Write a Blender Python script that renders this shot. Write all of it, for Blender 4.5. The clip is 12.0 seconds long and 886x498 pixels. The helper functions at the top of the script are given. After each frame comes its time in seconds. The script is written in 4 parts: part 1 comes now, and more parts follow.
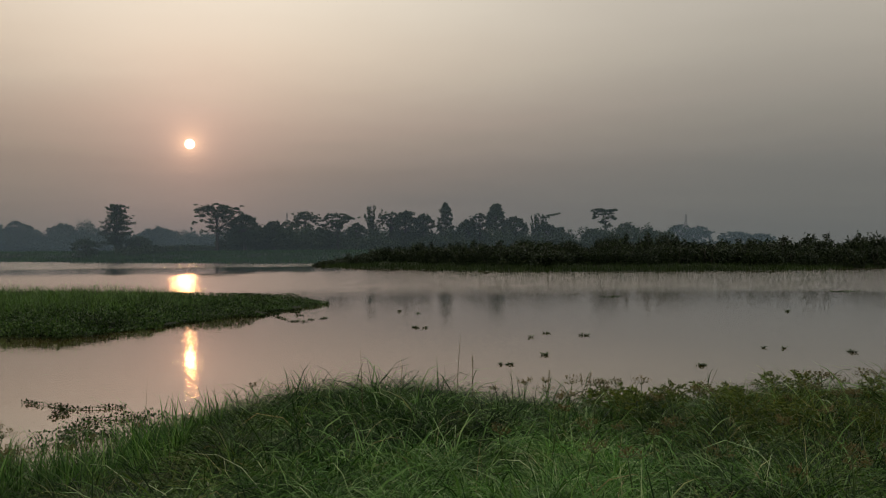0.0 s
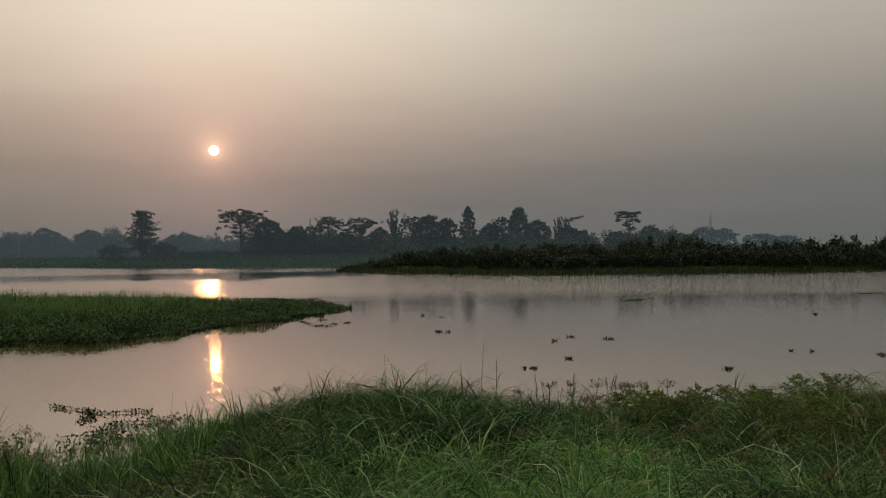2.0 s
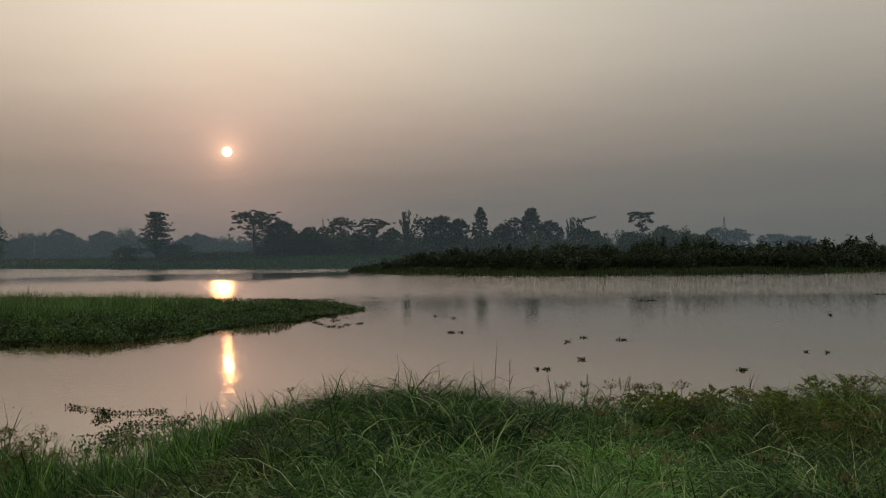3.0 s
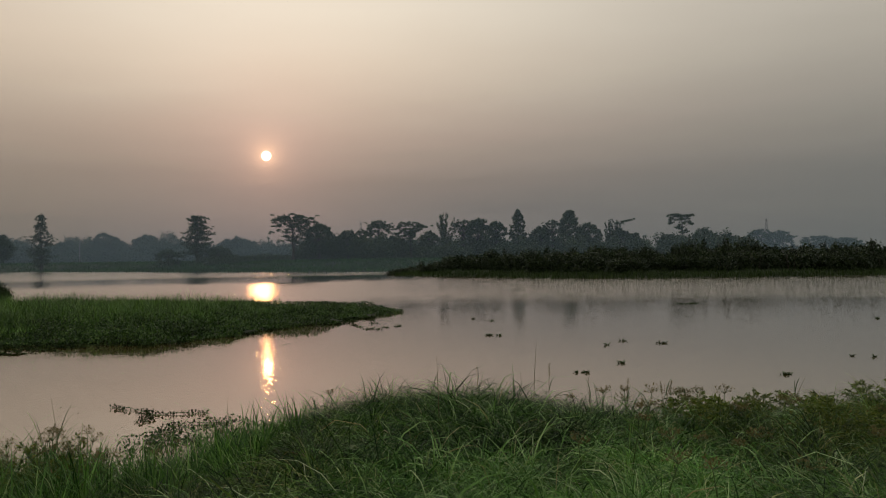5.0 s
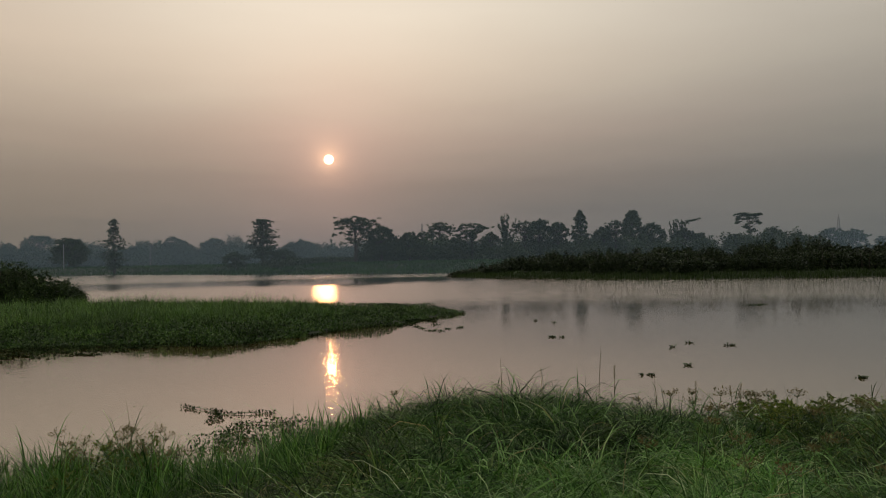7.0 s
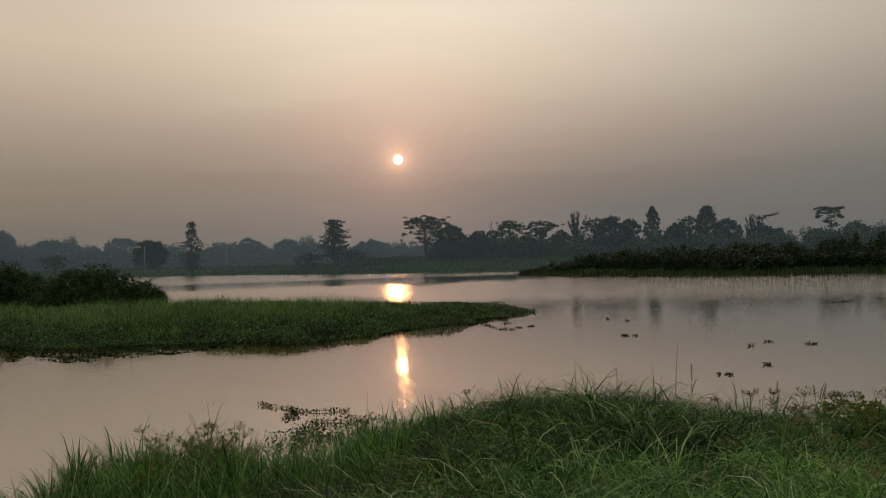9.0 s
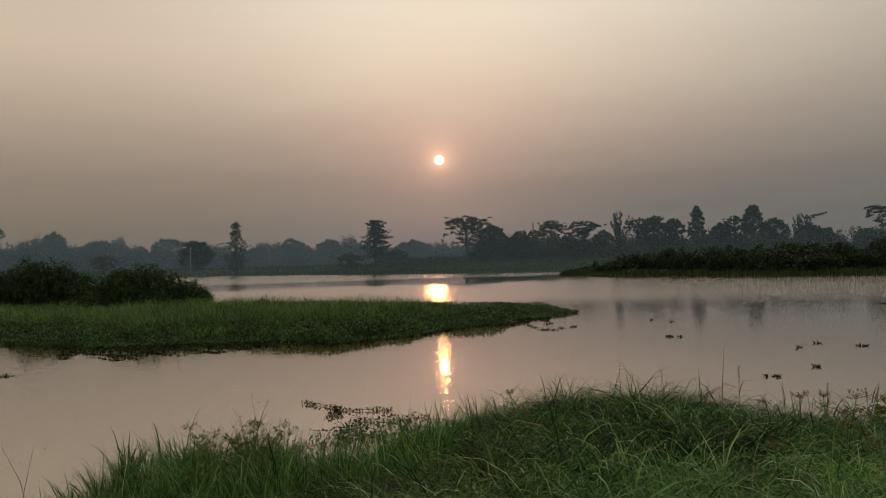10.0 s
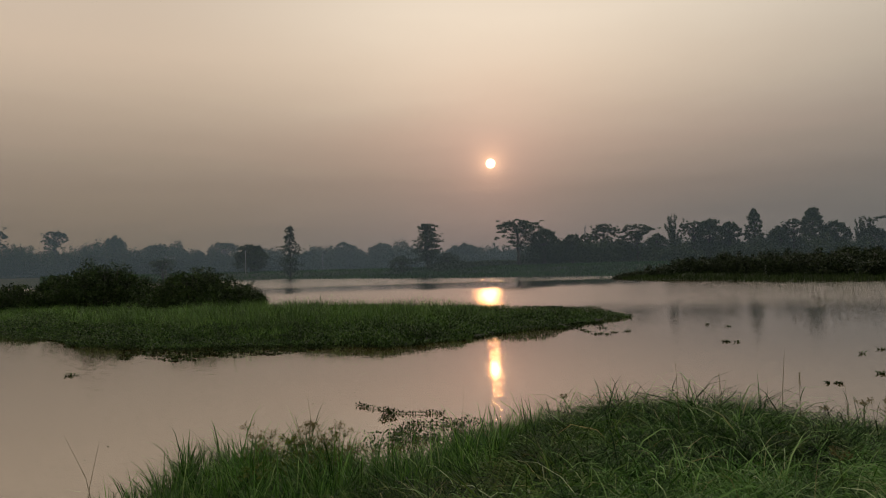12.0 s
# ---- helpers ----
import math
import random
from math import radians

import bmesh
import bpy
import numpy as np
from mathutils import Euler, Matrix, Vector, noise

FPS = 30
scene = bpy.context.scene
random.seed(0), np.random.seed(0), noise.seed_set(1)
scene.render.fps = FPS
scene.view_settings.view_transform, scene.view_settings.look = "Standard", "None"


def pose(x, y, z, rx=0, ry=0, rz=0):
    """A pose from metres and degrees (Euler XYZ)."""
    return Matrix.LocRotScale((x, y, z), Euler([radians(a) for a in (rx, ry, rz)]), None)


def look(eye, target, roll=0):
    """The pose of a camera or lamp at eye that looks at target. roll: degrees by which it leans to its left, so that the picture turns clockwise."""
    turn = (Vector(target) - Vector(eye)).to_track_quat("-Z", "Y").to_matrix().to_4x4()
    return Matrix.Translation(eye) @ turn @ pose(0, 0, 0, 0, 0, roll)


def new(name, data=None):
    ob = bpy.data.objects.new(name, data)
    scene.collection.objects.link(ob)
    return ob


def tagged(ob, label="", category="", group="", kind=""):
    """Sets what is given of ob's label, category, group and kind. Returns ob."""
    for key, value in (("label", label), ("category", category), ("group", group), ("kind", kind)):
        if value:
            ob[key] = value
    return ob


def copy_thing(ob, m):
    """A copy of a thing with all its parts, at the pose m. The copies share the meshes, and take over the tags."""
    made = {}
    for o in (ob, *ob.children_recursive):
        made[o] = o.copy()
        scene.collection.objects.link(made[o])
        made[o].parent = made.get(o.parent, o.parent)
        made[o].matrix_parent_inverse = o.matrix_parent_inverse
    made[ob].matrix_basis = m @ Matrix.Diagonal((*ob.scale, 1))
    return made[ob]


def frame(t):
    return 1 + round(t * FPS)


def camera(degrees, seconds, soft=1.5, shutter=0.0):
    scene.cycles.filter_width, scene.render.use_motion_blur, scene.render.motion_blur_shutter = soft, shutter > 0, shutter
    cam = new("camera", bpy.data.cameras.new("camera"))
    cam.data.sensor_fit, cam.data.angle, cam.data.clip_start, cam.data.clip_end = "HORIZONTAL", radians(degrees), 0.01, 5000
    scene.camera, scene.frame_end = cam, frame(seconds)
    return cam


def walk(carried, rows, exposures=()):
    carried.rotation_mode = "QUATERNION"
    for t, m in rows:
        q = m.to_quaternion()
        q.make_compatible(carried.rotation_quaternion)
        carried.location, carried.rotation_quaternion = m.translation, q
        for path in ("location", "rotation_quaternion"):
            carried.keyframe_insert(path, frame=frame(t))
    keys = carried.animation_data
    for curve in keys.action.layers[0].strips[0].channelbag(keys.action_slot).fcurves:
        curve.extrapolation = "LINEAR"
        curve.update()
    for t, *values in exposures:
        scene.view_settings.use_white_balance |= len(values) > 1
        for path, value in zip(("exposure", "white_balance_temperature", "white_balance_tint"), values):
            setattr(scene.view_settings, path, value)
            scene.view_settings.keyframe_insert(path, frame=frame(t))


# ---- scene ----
cam = camera(55.82, 12.0, soft=0.95)
# seconds, eye in metres, turn in degrees
ROWS = [
    (0, 0.000, 0.000, 2.500, 90.100, 0.200, 0.000),
    (0.5, 0.001, 0.007, 2.499, 90.207, 0.320, 0.385),
    (1, -0.001, 0.014, 2.496, 90.281, 0.410, 0.775),
    (1.5, -0.003, 0.020, 2.495, 90.336, 0.490, 1.154),
    (2, -0.005, 0.022, 2.493, 90.389, 0.547, 1.558),
    (2.5, -0.009, 0.021, 2.495, 90.407, 0.559, 2.001),
    (3, -0.012, 0.021, 2.495, 90.443, 0.577, 2.401),
    (5, -0.025, 0.021, 2.495, 90.659, 0.678, 4.962),
    (5.5, -0.031, 0.022, 2.495, 90.672, 0.772, 5.960),
    (6, -0.036, 0.023, 2.496, 90.730, 0.821, 7.011),
    (6.5, -0.038, 0.022, 2.498, 90.795, 0.939, 8.145),
    (7, -0.041, 0.020, 2.497, 90.825, 0.977, 9.157),
    (9, -0.062, 0.021, 2.501, 90.830, 1.482, 13.926),
    (9.5, -0.069, 0.017, 2.498, 90.868, 1.567, 15.365),
    (10, -0.077, 0.008, 2.495, 90.927, 1.484, 16.749),
    (10.5, -0.082, -0.001, 2.495, 91.022, 1.445, 17.941),
    (11, -0.089, -0.011, 2.498, 91.122, 1.384, 18.949),
    (11.5, -0.093, -0.020, 2.498, 91.210, 1.392, 19.668),
    (12, -0.093, -0.026, 2.495, 91.256, 1.410, 20.265),
]
walk(cam, [(t, pose(x, y, z, rx, ry, rz)) for t, x, y, z, rx, ry, rz in ROWS], exposures=[(0.0, 0.0, 6500, 10), (5.0, 0.0, 6500, 9.5), (9.0, -0.02, 6650, 11), (12.0, -0.06, 6780, 12)])

# ---- sky, sun, haze ----
SUN_AZ, SUN_EL = -16.83, 7.0
SUN = Vector((math.sin(radians(SUN_AZ)) * math.cos(radians(SUN_EL)), math.cos(radians(SUN_AZ)) * math.cos(radians(SUN_EL)), math.sin(radians(SUN_EL))))


class Nodes:
    """Short hand for node trees."""

    def __init__(self, tree):
        self.tree = tree

    def add(self, kind, **sockets):
        n = self.tree.nodes.new(kind)
        for key, value in sockets.items():
            self.put(n, key, value)
        return n

    def put(self, n, key, value):
        sock = n.inputs[int(key[1:])] if key[0] == "i" and key[1:].isdigit() else n.inputs[key.replace("_", " ")]
        if isinstance(value, bpy.types.NodeSocket):
            self.tree.links.new(value, sock)
        else:
            sock.default_value = value

    def math(self, op, a, b=0.0, clamp=False):
        n = self.add("ShaderNodeMath", i0=a, i1=b)
        n.operation, n.use_clamp = op, clamp
        return n.outputs[0]

    def vec(self, op, a, b=(0, 0, 0)):
        n = self.add("ShaderNodeVectorMath", i0=a, i1=b)
        n.operation = op
        return n.outputs["Value"] if op in ("DOT_PRODUCT", "LENGTH") else n.outputs[0]

    def mix(self, fac, a, b, blend="MIX"):
        n = self.tree.nodes.new("ShaderNodeMix")
        n.data_type, n.blend_type = "RGBA", blend
        for sock, value in ((n.inputs[0], fac), (n.inputs[6], a), (n.inputs[7], b)):
            if isinstance(value, bpy.types.NodeSocket):
                self.tree.links.new(value, sock)
            else:
                sock.default_value = (*value, 1) if isinstance(value, tuple) and len(value) == 3 else value
        return n.outputs[2]

    def ramp(self, fac, *stops):
        n = self.add("ShaderNodeValToRGB", i0=fac)
        el = n.color_ramp.elements
        while len(el) < len(stops):
            el.new(0.5)
        for e, (p, c) in zip(el, stops):
            e.position, e.color = p, (*c, 1) if isinstance(c, tuple) else (c, c, c, 1)
        return n.outputs[0]

    def noise(self, vector, scale, detail=3.0, rough=0.55):
        return self.add("ShaderNodeTexNoise", Vector=vector, Scale=scale, Detail=detail, Roughness=rough)

    def stretch(self, value, lo, hi, to_lo=0.0, to_hi=1.0, smooth=False):
        n = self.add("ShaderNodeMapRange", i0=value, i1=lo, i2=hi, i3=to_lo, i4=to_hi)
        n.interpolation_type = "SMOOTHSTEP" if smooth else "LINEAR"
        return n.outputs[0]


world = bpy.data.worlds.new("evening_sky")
world.use_nodes = True
scene.world = world
world.node_tree.nodes.clear()
w = Nodes(world.node_tree)
way = w.vec("NORMALIZE", w.add("ShaderNodeTexCoord").outputs["Generated"])
split = w.add("ShaderNodeSeparateXYZ", i0=way)
flat = w.vec("NORMALIZE", w.vec("MULTIPLY", way, (1, 1, 0)))
side = w.vec("DOT_PRODUCT", flat, (math.sin(radians(SUN_AZ)), math.cos(radians(SUN_AZ)), 0))
right = w.vec("DOT_PRODUCT", flat, (math.cos(radians(SUN_AZ)), -math.sin(radians(SUN_AZ)), 0))
veil = w.noise(w.vec("MULTIPLY", way, (1.5, 1.5, 9.0)), 2.2, 4.0, 0.6)
bank = w.math("MULTIPLY", w.math("SUBTRACT", veil.outputs[0], 0.5), 0.05)
up = w.math("ADD", split.outputs[2], bank)
toward = w.ramp(up, (0.0, (0.240, 0.205, 0.195)), (0.06, (0.270, 0.220, 0.202)), (0.10, (0.325, 0.248, 0.215)), (0.15, (0.46, 0.350, 0.295)), (0.22, (0.63, 0.525, 0.435)), (0.29, (0.72, 0.63, 0.535)), (0.55, (0.62, 0.58, 0.54)), (1.0, (0.36, 0.37, 0.39)))
leftward = w.ramp(up, (0.0, (0.262, 0.200, 0.150)), (0.05, (0.285, 0.217, 0.160)), (0.105, (0.350, 0.266, 0.204)), (0.24, (0.57, 0.458, 0.37)), (0.5, (0.52, 0.48, 0.43)), (1.0, (0.36, 0.37, 0.38)))
rightward = w.ramp(up, (0.0, (0.180, 0.168, 0.150)), (0.09, (0.222, 0.200, 0.178)), (0.14, (0.280, 0.250, 0.219)), (0.22, (0.365, 0.328, 0.288)), (0.28, (0.43, 0.39, 0.345)), (0.5, (0.46, 0.44, 0.42)), (1.0, (0.36, 0.37, 0.38)))
lit = w.mix(w.stretch(right, 0.05, 0.68, 0.0, 1.0, True), toward, rightward)
lit = w.mix(w.stretch(right, -0.03, -0.43, 0.0, 1.0, True), lit, leftward)
edge = w.noise(w.vec("MULTIPLY", way, (3.0, 3.0, 6.0)), 1.5, 5.0, 0.6)
band = w.stretch(w.math("ADD", w.math("SUBTRACT", split.outputs[2], w.math("MULTIPLY", right, 0.05)), w.math("MULTIPLY", w.math("SUBTRACT", edge.outputs[0], 0.5), 0.03)), 0.083, 0.094, 1.0, 0.0, True)
band = w.math("MULTIPLY", band, w.stretch(right, -0.12, 0.10, 0.0, 0.10, True))
lit = w.mix(band, lit, (0.13, 0.125, 0.125))
near = w.vec("DOT_PRODUCT", way, SUN)
off = w.math("ARCCOSINE", w.math("MINIMUM", near, 0.9999999))
glow = w.math("MULTIPLY", w.math("EXPONENT", w.math("MULTIPLY", off, -1 / radians(4.0))), 0.27)
rim = w.math("MULTIPLY", w.math("EXPONENT", w.math("MULTIPLY", off, -1 / radians(0.55))), 1.2)
disc = w.stretch(off, radians(0.23), radians(0.37), 4.0, 0.0, True)
halo = w.mix(1.0, (1.0, 0.43, 0.37), glow, "MULTIPLY")
halo = w.mix(1.0, halo, w.mix(1.0, (1.0, 0.52, 0.26), rim, "MULTIPLY"), "ADD")
halo = w.mix(1.0, halo, w.mix(1.0, (1.0, 0.86, 0.68), disc, "MULTIPLY"), "ADD")
lit = w.mix(1.0, lit, halo, "ADD")
air = w.add("ShaderNodeTexSky")
air.sky_type, air.sun_disc = "NISHITA", False
air.sun_elevation, air.sun_rotation = radians(SUN_EL), radians(SUN_AZ)
air.air_density, air.dust_density = 1.0, 6.0
lit = w.mix(1.0, lit, (1.0, 1.012, 0.98), "MULTIPLY")
bg = w.add("ShaderNodeBackground", Color=lit, Strength=1.1)
bg_air = w.add("ShaderNodeBackground", Color=air.outputs[0], Strength=0.0015)
both = w.add("ShaderNodeAddShader", i0=bg.outputs[0], i1=bg_air.outputs[0])
w.add("ShaderNodeOutputWorld", Surface=both.outputs[0])

sun = new("sun", bpy.data.lights.new("sun", "SUN"))
sun.data.energy, sun.data.angle, sun.data.color = 0.005, radians(0.55), (1.0, 0.36, 0.09)
sun.matrix_world = look((0, 0, 60), Vector((0, 0, 60)) - SUN)


# ---- materials ----
def material(name):
    m = bpy.data.materials.new(name)
    m.use_nodes = True
    m.node_tree.nodes.clear()
    return m, Nodes(m.node_tree)


def finish(n, shader):
    n.add("ShaderNodeOutputMaterial", Surface=shader)


def leaf_material(name, stops, rough=0.5, through_light=0.3, patch=0.35, patch_scale=0.6, shine=0.25, stray=None):
    """Foliage: every blade or leaf takes its own tone, patches vary more widely."""
    m, n = material(name)
    geo = n.add("ShaderNodeNewGeometry")
    tone = n.ramp(geo.outputs["Random Per Island"], *stops)
    spots = n.noise(geo.outputs["Position"], patch_scale, 3.0)
    tone = n.mix(patch, tone, n.ramp(spots.outputs[0], (0.3, (0.25, 0.25, 0.25)), (0.7, (1.5, 1.45, 1.2))), "MULTIPLY")
    if stray:
        drift = n.noise(geo.outputs["Position"], 0.45, 4.0, 0.65)
        tone = n.mix(n.stretch(drift.outputs[0], 0.45, 0.68, 0.0, 0.75, True), tone, n.mix(1.0, tone, stray, "MULTIPLY"))
    b = n.add("ShaderNodeBsdfPrincipled", Base_Color=tone, Roughness=rough, Specular_IOR_Level=shine)
    t = n.add("ShaderNodeBsdfTranslucent", Color=n.mix(1.0, tone, (1.0, 1.15, 0.6), "MULTIPLY"))
    finish(n, n.add("ShaderNodeMixShader", i0=through_light, i1=b.outputs[0], i2=t.outputs[0]).outputs[0])
    return m


# The palest stops put the sheen on a few blades into their colour.
GRASS = leaf_material("grass_blades", ((0.0, (0.004, 0.016, 0.004)), (0.32, (0.012, 0.042, 0.008)), (0.62, (0.032, 0.095, 0.018)), (0.86, (0.075, 0.180, 0.036)), (0.96, (0.17, 0.29, 0.10)), (0.99, (0.36, 0.44, 0.27)), (1.0, (0.24, 0.17, 0.08))), 0.42, 0.15, 0.85, 1.1, 0.13, (1.6, 1.05, 0.9))
OLIVE_GRASS = leaf_material("olive_grass", ((0.0, (0.016, 0.038, 0.009)), (0.35, (0.060, 0.115, 0.026)), (0.65, (0.135, 0.215, 0.055)), (0.87, (0.22, 0.30, 0.095)), (0.96, (0.28, 0.31, 0.13)), (0.985, (0.24, 0.17, 0.075)), (1.0, (0.38, 0.36, 0.20))), 0.45, 0.25, 0.75, 1.4, 0.12, (1.3, 1.0, 0.8))
# Lighter greens: the bank top's stronger light is put into the blade colour.
LIT_GRASS = leaf_material("lit_grass", ((0.0, (0.014, 0.048, 0.011)), (0.32, (0.054, 0.150, 0.032)), (0.62, (0.125, 0.29, 0.070)), (0.86, (0.22, 0.43, 0.13)), (0.95, (0.34, 0.51, 0.24)), (0.985, (0.42, 0.48, 0.28)), (1.0, (0.30, 0.21, 0.10))), 0.42, 0.22, 0.8, 1.3, 0.15, (1.5, 1.05, 0.85))
# Pale tones carry the sky's sheen on bent broad blades as colour.
SHEEN_GRASS = leaf_material("sheen_grass_blades", ((0.0, (0.11, 0.23, 0.060)), (0.5, (0.21, 0.38, 0.12)), (0.85, (0.38, 0.53, 0.25)), (0.95, (0.56, 0.62, 0.43)), (1.0, (0.36, 0.26, 0.13))), 0.4, 0.3, 0.4, 1.5, 0.2)
MAT_LEAF = leaf_material("drifting_mat_leaves", ((0.0, (0.010, 0.018, 0.007)), (0.7, (0.022, 0.040, 0.013)), (1.0, (0.055, 0.085, 0.030))), 0.85, 0.1, 0.6, 0.8, 0.04)
WET_GRASS = leaf_material("wet_end_grass", ((0.0, (0.012, 0.040, 0.008)), (0.35, (0.045, 0.120, 0.024)), (0.7, (0.100, 0.225, 0.050)), (0.92, (0.17, 0.32, 0.09)), (1.0, (0.28, 0.36, 0.16))), 0.45, 0.25, 0.7, 1.4, 0.12)
FAR_GRASS = leaf_material("far_bank_grass", ((0.0, (0.014, 0.042, 0.010)), (0.5, (0.026, 0.078, 0.017)), (1.0, (0.042, 0.112, 0.025))), 0.6, 0.3, 0.5, 0.05)
ISLE_GRASS = leaf_material("island_grass", ((0.0, (0.020, 0.046, 0.012)), (0.5, (0.080, 0.172, 0.040)), (0.9, (0.17, 0.31, 0.082)), (1.0, (0.27, 0.38, 0.14))), 0.5, 0.25, 0.75, 0.55)
BANK_GRASS = leaf_material("bank_grass", ((0.0, (0.02, 0.036, 0.012)), (0.5, (0.036, 0.066, 0.020)), (1.0, (0.06, 0.095, 0.03))), 0.6, 0.3, 0.5, 0.05)
HYACINTH = leaf_material("hyacinth_leaves", ((0.0, (0.014, 0.034, 0.009)), (0.6, (0.040, 0.090, 0.023)), (1.0, (0.110, 0.185, 0.055))), 0.4, 0.12, 0.8, 1.1)
# The last, lightest stop paints glints onto a few leaves.
SHRUB = leaf_material("shrub_leaves", ((0.0, (0.009, 0.017, 0.007)), (0.6, (0.019, 0.034, 0.012)), (0.93, (0.036, 0.058, 0.020)), (1.0, (0.12, 0.14, 0.08))), 0.45, 0.12, 0.3, 0.4)
ISLE_SHRUB = leaf_material("island_bush_leaves", ((0.0, (0.010, 0.024, 0.007)), (0.5, (0.025, 0.052, 0.013)), (0.92, (0.050, 0.088, 0.025)), (1.0, (0.09, 0.12, 0.05))), 0.5, 0.2, 0.85, 1.1)
WEED_LEAF = leaf_material("weed_leaves", ((0.0, (0.05, 0.075, 0.018)), (0.6, (0.14, 0.19, 0.044)), (0.9, (0.24, 0.27, 0.075)), (1.0, (0.24, 0.15, 0.07))), 0.5, 0.35, 0.4, 1.5)
TREE_LEAF = leaf_material("tree_leaves", ((0.0, (0.022, 0.040, 0.016)), (1.0, (0.050, 0.078, 0.028))), 0.55, 0.2, 0.3, 0.15)
SEDGE_HEAD = leaf_material("sedge_heads", ((0.0, (0.11, 0.095, 0.04)), (1.0, (0.23, 0.19, 0.09))), 0.7, 0.2, 0.2, 2.0)


def bark_material():
    m, n = material("bark")
    pos = n.add("ShaderNodeNewGeometry").outputs["Position"]
    streak = n.noise(n.vec("MULTIPLY", pos, (6, 6, 0.8)), 1.5, 4.0)
    tone = n.ramp(streak.outputs[0], (0.3, (0.022, 0.019, 0.016)), (0.7, (0.065, 0.056, 0.047)))
    bump = n.add("ShaderNodeBump", Strength=0.5, Distance=0.03, Height=streak.outputs[0])
    finish(n, n.add("ShaderNodeBsdfPrincipled", Base_Color=tone, Roughness=0.9, Normal=bump.outputs[0]).outputs[0])
    return m


BARK = bark_material()


def soil_material():
    m, n = material("damp_soil")
    pos = n.add("ShaderNodeNewGeometry").outputs["Position"]
    wide, fine = n.noise(pos, 0.05, 4.0), n.noise(pos, 6.0, 5.0)
    tone = n.mix(0.5, n.ramp(wide.outputs[0], (0.35, (0.018, 0.030, 0.011)), (0.65, (0.030, 0.046, 0.016))), n.ramp(fine.outputs[0], (0.3, (0.014, 0.018, 0.008)), (0.7, (0.038, 0.040, 0.020))))
    bump = n.add("ShaderNodeBump", Strength=0.6, Distance=0.05, Height=fine.outputs[0])
    finish(n, n.add("ShaderNodeBsdfPrincipled", Base_Color=tone, Roughness=0.95, Normal=bump.outputs[0]).outputs[0])
    return m


SOIL = soil_material()


def water_material():
    """Muddy pond: calm near the banks, ruffled by the wind in belts further out."""
    m, n = material("pond_water")
    pos = n.add("ShaderNodeNewGeometry").outputs["Position"]
    xyz = n.add("ShaderNodeSeparateXYZ", i0=pos)
    half = (0.5, 0.5, 0.5)

    def ripple(scale, weight, detail=2.0):
        noise = n.noise(n.vec("MULTIPLY", pos, (*scale, 0)), 1.0, detail, 0.5)
        return n.vec("MULTIPLY", n.vec("SUBTRACT", noise.outputs["Color"], half), (weight, weight, 0))

    def patches(scale, lo, hi, to_lo, to_hi, detail=3.0):
        noise = n.noise(n.vec("MULTIPLY", pos, (*scale, 0)), 1.0, detail, 0.6)
        return n.stretch(noise.outputs[0], lo, hi, to_lo, to_hi)

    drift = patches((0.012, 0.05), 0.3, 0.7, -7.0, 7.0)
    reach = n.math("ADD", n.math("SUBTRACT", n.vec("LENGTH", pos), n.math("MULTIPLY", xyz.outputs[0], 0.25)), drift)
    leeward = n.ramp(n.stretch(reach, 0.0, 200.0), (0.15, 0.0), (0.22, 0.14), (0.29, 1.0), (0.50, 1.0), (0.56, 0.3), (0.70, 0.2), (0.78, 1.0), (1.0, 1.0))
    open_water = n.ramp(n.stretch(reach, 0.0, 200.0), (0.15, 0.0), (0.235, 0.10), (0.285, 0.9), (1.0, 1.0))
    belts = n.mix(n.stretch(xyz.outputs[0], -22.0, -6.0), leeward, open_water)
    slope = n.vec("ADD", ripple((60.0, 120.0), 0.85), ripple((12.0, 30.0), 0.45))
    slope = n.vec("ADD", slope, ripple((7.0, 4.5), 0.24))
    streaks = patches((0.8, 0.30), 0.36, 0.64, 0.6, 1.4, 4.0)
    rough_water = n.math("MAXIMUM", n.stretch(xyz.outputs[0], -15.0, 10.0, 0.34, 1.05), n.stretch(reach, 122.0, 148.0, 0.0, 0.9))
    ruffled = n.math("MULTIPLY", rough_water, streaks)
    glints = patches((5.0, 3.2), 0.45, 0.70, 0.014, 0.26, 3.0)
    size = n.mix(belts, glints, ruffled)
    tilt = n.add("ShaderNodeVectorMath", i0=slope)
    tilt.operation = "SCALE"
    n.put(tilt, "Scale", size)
    # Constant tilt, set to aim the sun's glint and brighter sky at the eye.
    mean_tilt = n.mix(n.stretch(xyz.outputs[0], -15.0, 5.0), (0.052, 0.0315, 0.0), (0.0, 0.029, 0.0))
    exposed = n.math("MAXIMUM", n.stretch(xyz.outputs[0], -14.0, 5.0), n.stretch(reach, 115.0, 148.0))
    mean_tilt = n.mix(1.0, mean_tilt, n.mix(exposed, n.stretch(streaks, 0.6, 1.4, 0.93, 1.07), n.stretch(streaks, 0.6, 1.4, 0.72, 1.28)), "MULTIPLY")
    face = n.vec("ADD", n.vec("MULTIPLY", n.mix(belts, (0.0, 0.0, 0.0), mean_tilt), (1.0, -1.0, 0.0)), (0.0, 0.0, 1.0))
    # Noise across the sun's bearing, added to widen that glint sideways.
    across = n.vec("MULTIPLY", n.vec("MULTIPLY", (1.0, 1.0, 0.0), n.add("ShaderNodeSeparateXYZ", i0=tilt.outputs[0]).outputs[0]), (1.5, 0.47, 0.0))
    glint_spread = n.vec("ADD", across, n.vec("MULTIPLY", tilt.outputs[0], (0.0, 0.10, 0.0)))
